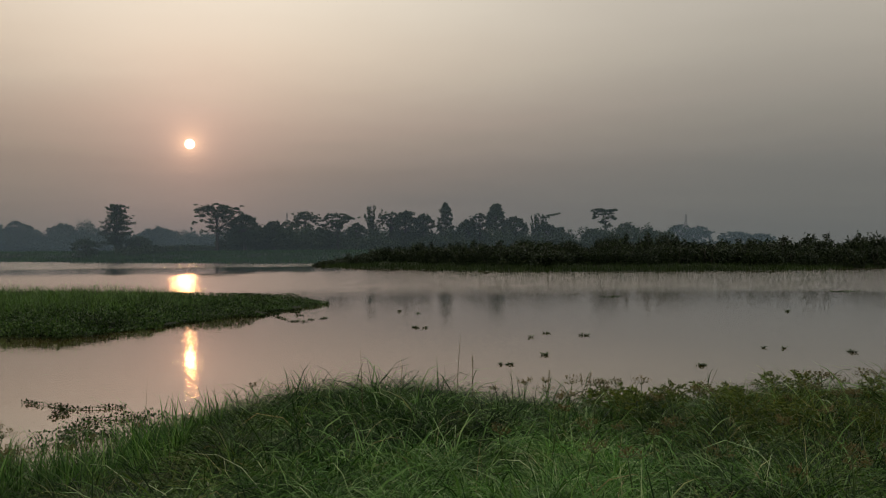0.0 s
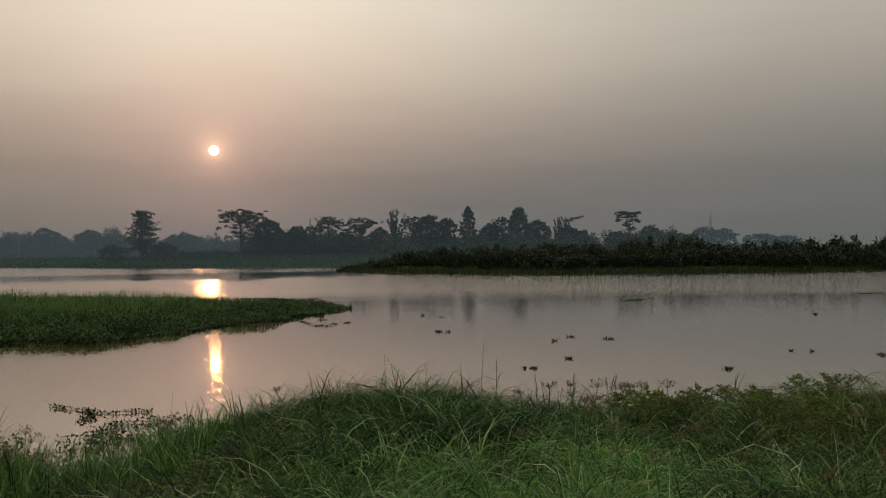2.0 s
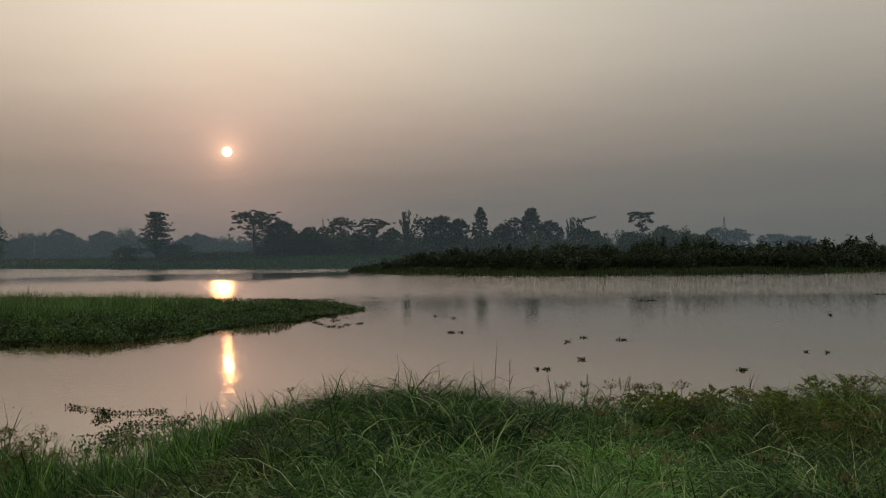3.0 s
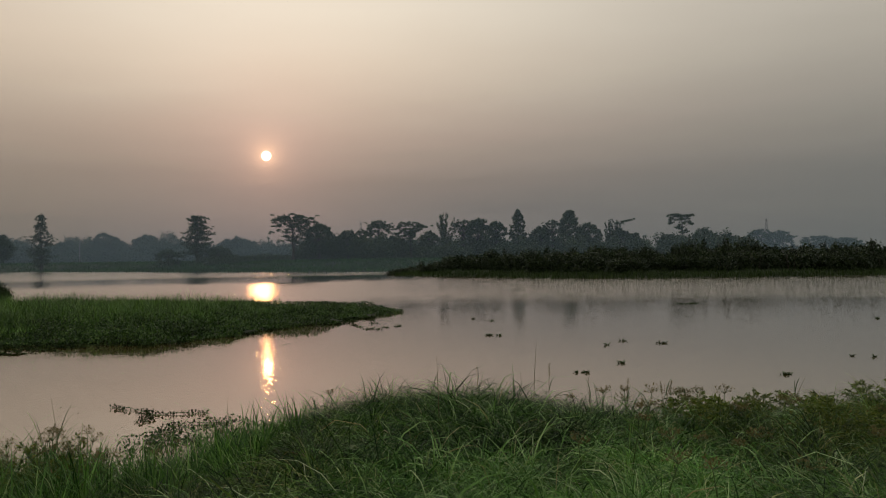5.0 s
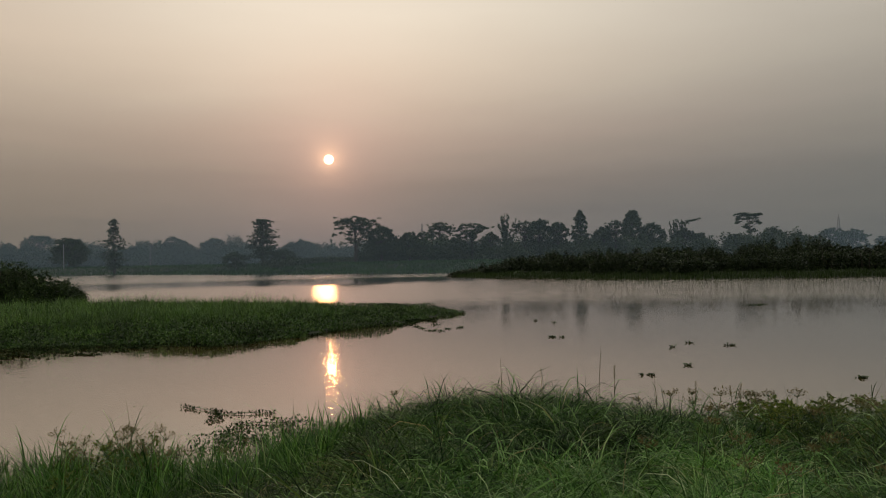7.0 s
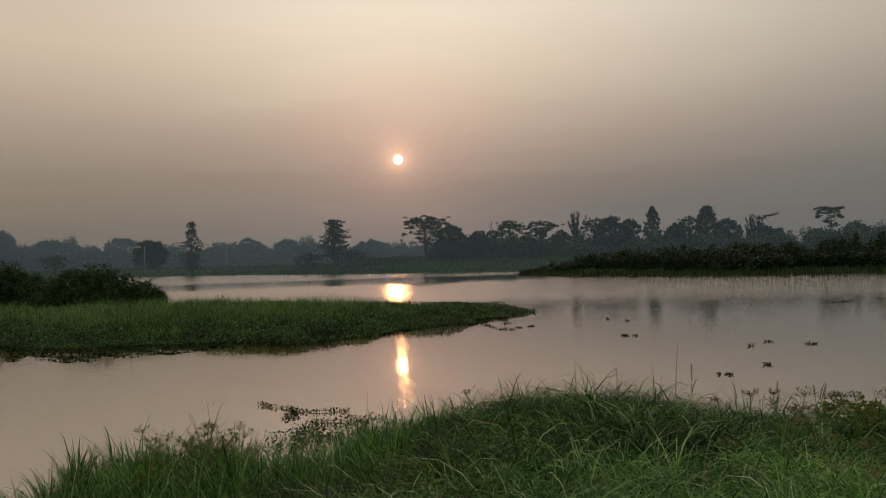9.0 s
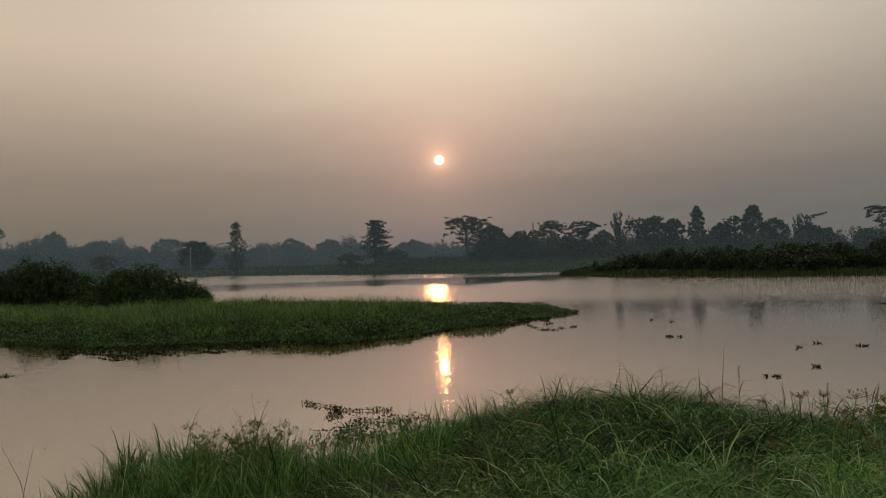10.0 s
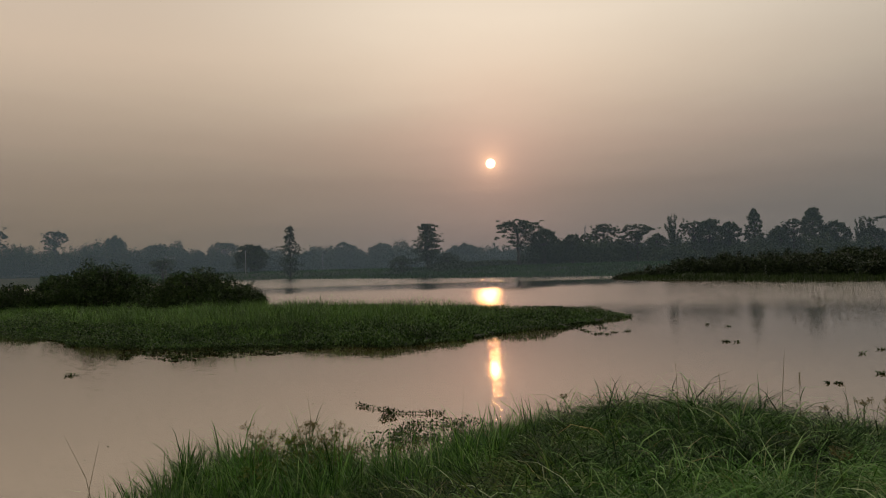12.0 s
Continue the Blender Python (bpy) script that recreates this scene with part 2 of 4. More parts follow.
    chop = n.mix(exposed, glint_spread, n.vec("MULTIPLY", tilt.outputs[0], (1.0, 0.8, 0.0)))
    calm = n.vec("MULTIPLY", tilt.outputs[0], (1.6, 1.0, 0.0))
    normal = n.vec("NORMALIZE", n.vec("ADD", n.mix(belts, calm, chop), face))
    mud = n.noise(pos, 0.12, 3.0)
    tone = n.ramp(mud.outputs[0], (0.3, (0.118, 0.075, 0.024)), (0.7, (0.145, 0.093, 0.031)))
    finish(n, n.add("ShaderNodeBsdfPrincipled", Base_Color=tone, Roughness=0.03, IOR=1.333, Coat_Weight=1.0, Coat_IOR=1.48, Coat_Roughness=0.03, Coat_Normal=normal, Normal=normal).outputs[0])
    return m


WATER = water_material()


def haze_material(name, amount, top):
    """Thin air-borne dust: it lets most light pass, scatters a little, and thins out upwards."""
    m, n = material(name)
    pos = n.add("ShaderNodeNewGeometry").outputs["Position"]
    z = n.add("ShaderNodeSeparateXYZ", i0=pos).outputs[2]
    drift = n.noise(n.vec("MULTIPLY", pos, (0.01, 0.01, 0.06)), 1.0, 3.0)
    dense = n.math("MULTIPLY", n.stretch(z, 0.0, top, amount, 0.0, True), n.stretch(drift.outputs[0], 0.3, 0.7, 0.8, 1.15))
    d = n.add("ShaderNodeBsdfDiffuse", Color=(0.28, 0.40, 0.52, 1))
    t = n.add("ShaderNodeBsdfTranslucent", Color=(0.28, 0.40, 0.52, 1))
    both = n.add("ShaderNodeMixShader", i0=0.5, i1=d.outputs[0], i2=t.outputs[0])
    clear = n.add("ShaderNodeBsdfTransparent")
    finish(n, n.add("ShaderNodeMixShader", i0=dense, i1=clear.outputs[0], i2=both.outputs[0]).outputs[0])
    return m


# ---- mesh helpers ----
def mesh_of(name, verts, faces, mat):
    """A mesh from numpy corners and faces that all have the same number of corners."""
    me = bpy.data.meshes.new(name)
    verts, faces = np.asarray(verts, np.float32), np.asarray(faces, np.int32)
    count, sides = faces.shape
    me.vertices.add(len(verts))
    me.vertices.foreach_set("co", verts.ravel())
    me.loops.add(count * sides)
    me.loops.foreach_set("vertex_index", faces.ravel())
    me.polygons.add(count)
    me.polygons.foreach_set("loop_start", np.arange(count, dtype=np.int32) * sides)
    me.update(calc_edges=True)
    me.materials.append(mat)
    return me


def part(name, me, parent, label=""):
    ob = new(name, me)
    ob.parent = parent
    if label:
        tagged(ob, label)
    return ob


def smooth(me):
    me.polygons.foreach_set("use_smooth", np.ones(len(me.polygons), bool))
    return me


def join(pieces):
    """Several (corners, faces) sets as one."""
    verts, faces, start = [], [], 0
    for v, f in pieces:
        verts.append(v)
        faces.append(np.asarray(f) + start)
        start += len(v)
    return np.concatenate(verts), np.concatenate(faces)


def blades(base, length, width, turn, lean, curl, segs=4, twist=None):
    """Curved grass blades as triangles: they rise from base, lean towards turn, droop by curl and are turned on themselves by twist."""
    count = len(base)
    step = length[:, None] / segs
    s = np.arange(segs)[None, :]
    bend = lean[:, None] + curl[:, None] * ((s + 0.5) / segs) ** 1.5
    out = np.concatenate([np.zeros((count, 1)), np.cumsum(np.sin(bend) * step, 1)], 1)
    rise = np.concatenate([np.zeros((count, 1)), np.cumsum(np.cos(bend) * step, 1)], 1)
    cx, cy = np.cos(turn)[:, None], np.sin(turn)[:, None]
    mid = np.stack([base[:, :1] + out * cx, base[:, 1:2] + out * cy, base[:, 2:3] + rise], -1)
    half = 0.5 * width[:, None] * (1 - (np.arange(segs) / segs)[None, :] ** 2.2)
    side = np.stack([-cy * half, cx * half, np.zeros_like(half)], -1)
    if twist is not None:
        face = np.stack([np.cos(bend) * cx * half, np.cos(bend) * cy * half, -np.sin(bend) * half], -1)
        side = side * np.cos(twist)[:, None, None] + face * np.sin(twist)[:, None, None]
    verts = np.empty((count, 2 * segs + 1, 3))
    verts[:, 0:2 * segs:2] = mid[:, :segs] - side
    verts[:, 1:2 * segs:2] = mid[:, :segs] + side
    verts[:, -1] = mid[:, segs]
    tri = []
    for k in range(segs - 1):
        a = 2 * k
        tri += [(a, a + 1, a + 3), (a, a + 3, a + 2)]
    tri.append((2 * segs - 2, 2 * segs - 1, 2 * segs))
    faces = (np.array(tri)[None] + (np.arange(count) * (2 * segs + 1))[:, None, None]).reshape(-1, 3)
    return verts.reshape(-1, 3), faces


def leaves(rng, centres, size, flat=0.0, long=1.8, out=None):
    """Small folded leaves, two triangles each, at the centres; flat: how far they lie level; out: the way in which they point."""
    count = len(centres)
    along = rng.normal(size=(count, 3))
    if out is not None:
        along = along * 0.6 + out
    along[:, 2] *= 1 - flat
    along /= np.linalg.norm(along, axis=1)[:, None] + 1e-9
    other = rng.normal(size=(count, 3))
    other[:, 2] *= 1 - flat
    side = np.cross(along, other)
    if flat > 0.5:
        side = np.cross(along, np.array([0, 0, 1.0]) + 0.3 * other)
    side /= np.linalg.norm(side, axis=1)[:, None] + 1e-9
    fold = np.cross(along, side)
    s = np.asarray(size)[:, None] * np.ones((count, 1))
    v = np.stack([centres - along * s * 0.5 * long, centres + side * s * 0.5 + fold * s * 0.12, centres + along * s * 0.5 * long, centres - side * s * 0.5 + fold * s * 0.12], 1)
    f = (np.array([(0, 1, 2), (0, 2, 3)])[None] + (np.arange(count) * 4)[:, None, None]).reshape(-1, 3)
    return v.reshape(-1, 3), f


def sprigs(rng, centres, size, long=1.9, out=None):
    """Pointed sprigs of far foliage, one triangle each."""
    count = len(centres)
    along = rng.normal(size=(count, 3))
    if out is not None:
        along = along * 0.7 + out
    along /= np.linalg.norm(along, axis=1)[:, None] + 1e-9
    side = np.cross(along, rng.normal(size=(count, 3)))
    side /= np.linalg.norm(side, axis=1)[:, None] + 1e-9
    s = np.asarray(size)[:, None]
    v = np.stack([centres - along * s * 0.4 * long - side * s * 0.5, centres - along * s * 0.4 * long + side * s * 0.5, centres + along * s * 0.6 * long], 1)
    return v.reshape(-1, 3), np.arange(3 * count).reshape(-1, 3)


def tube(points, radii, sides=6):
    """A tapered tube through the points, as triangles, closed at its tip."""
    pts = [Vector(p) for p in points]
    verts, faces = [], []
    for k, p in enumerate(pts):
        axis = (pts[min(k + 1, len(pts) - 1)] - pts[max(k - 1, 0)]).normalized()
        a = axis.orthogonal().normalized()
        b = axis.cross(a)
        for j in range(sides):
            u = 2 * math.pi * j / sides
            verts.append(p + radii[k] * (math.cos(u) * a + math.sin(u) * b))
    for k in range(len(pts) - 1):
        for j in range(sides):
            a, b = k * sides + j, k * sides + (j + 1) % sides
            faces += [(a, b, b + sides), (a, b + sides, a + sides)]
    verts.append(pts[-1])
    for j in range(sides):
        faces.append(((len(pts) - 1) * sides + j, (len(pts) - 1) * sides + (j + 1) % sides, len(verts) - 1))
    return np.array([tuple(v) for v in verts]), np.array(faces)


# ---- the lie of the land ----
ISLAND = [(-6.1, 39.6), (-6.9, 35.0), (-7.4, 32.5), (-9.0, 31.0), (-9.4, 28.4), (-10.4, 26.4), (-11.0, 25.0), (-13.2, 25.4), (-16.0, 24.9), (-19.0, 23.6), (-22.0, 23.8), (-25.5, 25.6), (-30.0, 26.8), (-45.0, 32.0), (-75.0, 50.0), (-90.0, 80.0), (-60.0, 76.0), (-45.0, 64.0), (-36.5, 54.5), (-31.0, 46.5), (-24.0, 45.5), (-17.0, 44.0), (-10.5, 42.0), (-7.0, 41.5)]
NEAR_BANK = [(-6.6, -60), (-6.2, 3.0), (-6.2, 6.2), (-6.6, 8.2), (-6.2, 9.4), (-5.3, 9.9), (-4.6, 9.2), (-3.9, 9.4), (-4.1, 10.9), (-3.0, 11.3), (-1.0, 11.0), (1.5, 10.8), (4.0, 11.0), (7.0, 10.6), (10.0, 10.4), (16.0, 11.0), (30.0, 12.0), (60.0, 0.0), (60, -60)]
SPIT = [(-19.5, 131.0), (-12.5, 119.0), (-6.5, 114.0), (3.0, 101.0), (13.5, 96.0), (26.0, 95.5), (40.0, 98.5), (52.0, 106.0), (62.0, 112.0), (90.0, 118.0), (160.0, 118.0), (200.0, 200.0), (40.0, 172.0), (5.0, 152.0), (-12.0, 143.0)]
FAR_LAND = [(-150.0, 50.0), (-150.0, 165.0), (-160.0, 225.0), (-147.0, 228.0), (-128.0, 222.0), (-100.0, 205.0), (-70.0, 182.0), (-50.0, 174.0), (-36.0, 168.0), (-25.0, 165.0), (0.0, 166.0), (60.0, 172.0), (200.0, 170.0), (400.0, 90.0), (4800.0, -200.0), (4800.0, 4800.0), (-4800.0, 4800.0), (-4800.0, -200.0)]


def inside(poly, x, y):
    """How far a place lies inside a shore line, in metres; outside it is negative."""
    x, y = np.asarray(x, float), np.asarray(y, float)
    best, odd = np.full(x.shape, 1e18), np.zeros(x.shape, bool)
    for (ax, ay), (bx, by) in zip(poly, poly[1:] + poly[:1]):
        dx, dy = bx - ax, by - ay
        t = np.clip(((x - ax) * dx + (y - ay) * dy) / (dx * dx + dy * dy), 0, 1)
        best = np.minimum(best, (x - ax - t * dx) ** 2 + (y - ay - t * dy) ** 2)
        if ay != by:
            odd ^= ((ay > y) != (by > y)) & (x < (bx - ax) * (y - ay) / (by - ay) + ax)
    return np.where(odd, 1, -1) * np.sqrt(best)


def waves(x, y, size):
    """A soft unevenness between -1 and 1, of about that size in metres."""
    u, v = x / size, y / size
    return (np.sin(u * 2.1 + 1.3 * np.sin(v * 1.7)) + np.sin(v * 2.6 + 1.1 * np.sin(u * 1.3 + 2.0)) + np.sin((u + v) * 3.7 + 0.5)) / 3


def step(v, lo, hi):
    t = np.clip((v - lo) / (hi - lo), 0, 1)
    return t * t * (3 - 2 * t)


def ground_z(x, y):
    x, y = np.asarray(x, float), np.asarray(y, float)
    wob = 0.5 * waves(x, y, 1.1)
    a = inside(NEAR_BANK, x, y) + 0.5 * wob
    crest = (0.70 + 0.15 * (1 - step(y, 5.5, 8.5))) * (0.30 + 0.70 * step(x, -4.3, -1.3))
    near_z = np.where(a > 0, crest * step(a, -0.4, 2.6) + 0.07 * waves(x, y, 1.4) * step(a, 0, 2), -0.15 + 0.25 * a)
    near_z = near_z + 0.34 * np.exp(-((x + 0.4) / 1.2) ** 2 - ((y - 8.3) / 1.2) ** 2) + 0.11 * np.exp(-((x + 1.9) / 0.9) ** 2 - ((y - 8.9) / 1.2) ** 2) + 0.30 * np.exp(-((x - 4.4) / 1.9) ** 2 - ((y - 8.6) / 1.4) ** 2)
    b = inside(ISLAND, x, y) + wob
    isle_z = np.where(b > 0, 0.05 + 0.30 * step(b, 0, 8), 0.2 * b)
    c = inside(SPIT, x, y) + 2 * wob
    spit_z = np.where(c > 0, 0.9 * step(c, -0.5, 10), 0.2 * c)
    d = inside(FAR_LAND, x, y) + 2 * wob
    far_z = np.where(d > 0, 0.5 * step(d, -0.5, 5) + 1.75 * step(d, 4, 22), 0.2 * d)
    return np.maximum(np.maximum(np.maximum(near_z, isle_z), np.maximum(spit_z, far_z)), -2.0)


def build_ground():
    turns = np.radians(np.concatenate([np.arange(-64, 44, 0.5), np.arange(44, 296, 4.0)]))
    reach = 0.4 * 1.0325 ** np.arange(293)
    reach = np.append(reach[reach < 4600], 4700.0)
    r, a = np.meshgrid(reach, turns, indexing="ij")
    x, y = r * np.sin(a), r * np.cos(a)
    verts = np.stack([x, y, ground_z(x, y)], -1).reshape(-1, 3)
    n, m = len(reach), len(turns)
    i, j = np.meshgrid(np.arange(n - 1), np.arange(m), indexing="ij")
    k = (j + 1) % m
    faces = np.stack([i * m + j, i * m + k, (i + 1) * m + k, (i + 1) * m + j], -1).reshape(-1, 4)
    verts = np.vstack([verts, [[0, 0, float(ground_z(0, 0))]]])
    middle = len(verts) - 1
    inner = np.stack([np.full(m, middle), np.arange(m), (np.arange(m) + 1) % m], -1)[:, [0, 2, 1]]
    me = mesh_of("ground", *fan(verts, faces, inner), SOIL)
    tagged(new("ground", smooth(me)), "damp dark soil of the banks and fields round the pond", "ground", kind="structure")


def fan(verts, quads, tris):
    """Quads cut into triangles, with the triangles added."""
    return verts, np.concatenate([quads[:, [0, 2, 1]], quads[:, [0, 3, 2]], tris])


build_ground()
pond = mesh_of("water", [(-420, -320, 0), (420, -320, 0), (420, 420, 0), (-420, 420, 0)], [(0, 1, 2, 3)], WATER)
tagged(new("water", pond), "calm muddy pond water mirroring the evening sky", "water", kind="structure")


def place(bearing, reach):
    """The ground at a bearing in degrees (right of ahead) and a distance."""
    x, y = reach * math.sin(radians(bearing)), reach * math.cos(radians(bearing))
    return x, y, float(ground_z(x, y))


def haze(reach, top, amount):
    """A curtain of evening haze right round the pond, at that distance."""
    turns = np.radians(np.arange(0, 360, 3.0))
    ring = np.stack([reach * np.sin(turns), reach * np.cos(turns), np.full(len(turns), -1.0)], -1)
    verts = np.vstack([ring, ring + (0, 0, top + 1.0)])
    n = len(turns)
    faces = [(k, (k + 1) % n, n + (k + 1) % n, n + k) for k in range(n)]
    me = mesh_of("haze", verts, faces, haze_material("evening_haze", amount, top))
    tagged(new("haze", smooth(me)), "thin blue-grey evening haze hanging over the far shore", "haze", kind="structure")


haze(150.0, 50.0, 0.25)
haze(330.0, 90.0, 0.34)


# ---- foreground grass ----
def scatter(rng, count, lo, hi, near, far, poly, margin):
    """Random places on a shore's land between two bearings and two distances, denser towards the eye."""
    out = np.zeros((0, 2))
    while len(out) < count:
        a = np.radians(rng.uniform(lo, hi, count))
        r = near * (far / near) ** rng.uniform(0, 1, count)
        p = np.stack([r * np.sin(a), r * np.cos(a)], -1)
        out = np.vstack([out, p[inside(poly, p[:, 0], p[:, 1]) > margin]])
    return out[:count]


def tufts(rng, p, per, grow, width, spread, droop, stiff_share, segs, mat, name, label, slack=0.16):
    """Grass in tufts of arching blades that radiate from their roots, as one mesh."""
    count = len(p)
    heading, pull = rng.uniform(0, 6.28, count), rng.uniform(0.0, 1.0, count)
    bow = rng.uniform(0.75, 1.25, count) * droop
    who = np.repeat(np.arange(count), per)
    n = len(who)
    turn = np.where(rng.random(n) < 0.5 * pull[who], heading[who] + rng.normal(0, 0.5, n), rng.uniform(0, 6.28, n))
    root = rng.uniform(0.0, spread, n)
    x, y = p[who, 0] + root * np.cos(turn), p[who, 1] + root * np.sin(turn)
    base = np.stack([x, y, np.maximum(ground_z(x, y), -0.15) - 0.02], -1)
    stiff = rng.random(n) < stiff_share
    length = grow[who] * np.where(stiff, rng.uniform(0.6, 1.1, n), rng.uniform(0.55, 1.5, n))
    lean = np.abs(rng.normal(slack, 0.26 + 0.4 * (slack - 0.16), n)) + 2.2 * root / max(spread, 0.01) * 0.12
    curl = np.where(stiff, rng.uniform(0.1, 0.6, n), rng.uniform(0.75, 1.4, n) * bow[who])
    me = mesh_of("grass", *blades(base, length, width * rng.uniform(0.55, 1.3, n), turn, lean, curl, segs), mat)
    tagged(new(name, me), label, "grass", kind="stuff")


def hummocks(rng, p, per, grow, width, spread, lie, mat, label, segs=4):
    """Shaggy mounds of long grass: the blades stand up in a mound's middle and fall outwards round it."""
    count = len(p)
    who = np.repeat(np.arange(count), per)
    n = len(who)
    heading, sway = rng.uniform(0, 6.28, count), rng.uniform(0.0, 0.7, count)
    broad = spread * rng.uniform(0.6, 1.4, count)
    off, way = np.sqrt(rng.random(n)), rng.uniform(0, 6.28, n)
    x, y = p[who, 0] + broad[who] * off * np.cos(way), p[who, 1] + broad[who] * off * np.sin(way)
    turn = way + rng.normal(0, 0.8, n)
    swept = rng.random(n) < sway[who]
    turn = np.where(swept, heading[who] + rng.normal(0, 0.6, n), turn)
    base = np.stack([x, y, np.maximum(ground_z(x, y), -0.15) - 0.03], -1)
    length = grow[who] * rng.uniform(0.45, 1.3, n) * (1.1 - 0.3 * off)
    lean = rng.uniform(0.10, 0.75, n) + lie * off * rng.random(n)
    curl = rng.uniform(0.9, 2.7, n)
    fat = width * rng.choice([0.55, 0.8, 1.0, 1.7], n, p=[0.35, 0.3, 0.25, 0.1])
    me = mesh_of("grass", *blades(base, length, fat, turn, lean, curl, segs, rng.uniform(-0.9, 0.9, n)), mat)
    tagged(new("bank_grass", me), label, "grass", kind="stuff")


def bank_grass(count, per, seed):
    rng = np.random.default_rng(seed)
    p = scatter(rng, count, -56, 34, 3.6, 13.0, NEAR_BANK, -0.2)
    x, y = p.T
    edge = step(inside(NEAR_BANK, x, y), -0.3, 1.2)
    grow = (0.42 + 0.12 * waves(x * 1.7 + 3, y * 1.7, 0.7)) * rng.uniform(0.55, 1.35, count) * (0.75 + 0.25 * edge)
    low = x < -2.2
    # Bank top nearest the eye: brighter light painted in by lighter blades.
    lit_top = ~low & (x > -0.9 + 0.5 * waves(x + 2, y, 0.6)) & (x < 1.9 + 0.6 * waves(x, y, 0.7)) & (y < 6.5 + 0.7 * waves(x, y + 5, 0.9))
    tall = ~low & ~lit_top
    # The near right hollow keeps dark GRASS: its shade is put into the colour.
    olive = tall & (rng.random(count) < 0.75 * step(x + 0.8 * waves(x, y + 3, 0.8), 0.4, 2.8) * step(y - 1.1 * step(x, 1.8, 2.6), 5.6, 6.8))
    tall &= ~olive
    hummocks(rng, p[tall], per, 1.1 * grow[tall], 0.0075, 0.17, 0.9, GRASS, "long drooping dark-green grass along the near bank's edge", 3)
    hummocks(rng, p[olive], per + 10, grow[olive], 0.0055, 0.19, 1.0, OLIVE_GRASS, "fine tangled olive-green grass with brownish blades on the near bank", 3)
    hummocks(rng, p[lit_top], per, 0.95 * grow[lit_top], 0.0075, 0.16, 0.9, LIT_GRASS, "light-green grass on top of the near bank, its brighter light put into the colour")
    stray = ~low & (rng.random(count) < 0.85)
    hummocks(rng, p[stray], 6, 1.04 * grow[stray], 0.0102, 0.18, 0.7, SHEEN_GRASS, "scattered broad grass blades on the near bank, the sky's sheen put into their pale green")
    shade = low & (y < 6.4 + 0.5 * waves(x, y, 0.8))
    hummocks(rng, p[shade], per, grow[shade], 0.0075, 0.17, 0.7, GRASS, "shaggy dark-green grass sloping to the bank's low end")
    low &= ~shade & (rng.random(count) < 0.68)
    low_grow = grow[low] * (1.05 + 0.25 * step(-x[low], 2.5, 5.0))
    tufts(rng, p[low], per // 2, low_grow, 0.0120, 0.07, 1.15, 0.30, 4, WET_GRASS, "bank_grass", "upright green grass on the low wet end of the bank")


bank_grass(6000, 44, 3)


def trodden_grass(count, seed):
    """Short grass where one stands, all round."""
    rng = np.random.default_rng(seed)
    a, r = rng.uniform(0, 6.28, count), 12 * np.sqrt(rng.random(count))
    p = np.stack([r * np.cos(a), r * np.sin(a)], -1)
    ahead = (p[:, 1] > 3.0) & (np.abs(p[:, 0]) < p[:, 1] * 1.2)
    p = p[(inside(NEAR_BANK, p[:, 0], p[:, 1]) > 0.1) & ~ahead]
    tufts(rng, p, 10, rng.uniform(0.08, 0.2, len(p)), 0.009, 0.08, 1.6, 0.1, 3, GRASS, "trodden_grass", "short trodden grass on top of the near bank")


trodden_grass(1800, 4)


# ---- island ----
def island_grass(count, per, seed):
    rng = np.random.default_rng(seed)
    p = scatter(rng, count, -56, -7, 23, 62, ISLAND, 0.6)
    deep = inside(ISLAND, p[:, 0], p[:, 1])
    keep = rng.random(count) < step(deep + 0.8 * waves(p[:, 0], p[:, 1], 1.2) + 1.2 * waves(p[:, 0] + 7, p[:, 1], 3.0), 0.3, 2.6)
    p, deep = p[keep], deep[keep]
    x, y = p.T
    grow = (0.44 + 0.30 * step(-x, 8.5, 14.0) * (1 - 0.9 * step(-x, 23.0, 31.0)) + 0.12 * waves(x, y, 2.5)) * rng.uniform(0.5, 1.25, len(p)) * (0.55 + 0.45 * step(deep, 1, 4))
    tufts(rng, p, per, grow, 0.015, 0.22, 1.1, 0.30, 3, ISLE_GRASS, "island_grass", "bright upright green grass on the low island")


island_grass(6200, 17, 5)


def hyacinth_mat(count, seed):
    rng = np.random.default_rng(seed)
    p = scatter(rng, count, -56, -7, 21, 50, ISLAND, -0.9)
    x, y = p.T
    deep = inside(ISLAND, x, y) + 0.7 * waves(x, y, 1.3) + 2.0 * waves(x + 4, y, 3.1)
    keep = (deep > -0.6) & (inside(ISLAND, x, y) > -0.8) & (rng.random(count) < 1 - step(deep, 1.5, 5.0))
    x, y, deep = x[keep], y[keep], deep[keep]
    n = len(x)
    z = np.maximum(ground_z(x, y), 0) + rng.uniform(0.02, 1, n) * (0.10 + 0.30 * step(deep, -0.4, 1.5))
    out = np.stack([rng.normal(0, 0.6, n), rng.normal(0, 0.6, n), np.full(n, 0.9)], -1)
    me = mesh_of("leaves", *leaves(rng, np.stack([x, y, z], -1), rng.uniform(0.032, 0.075, n), 0.0, 1.5, out), HYACINTH)
    tagged(new("hyacinth_mat", me), "dark glossy mat of water hyacinth along the island's edge", "water plants", kind="stuff")


hyacinth_mat(150000, 7)


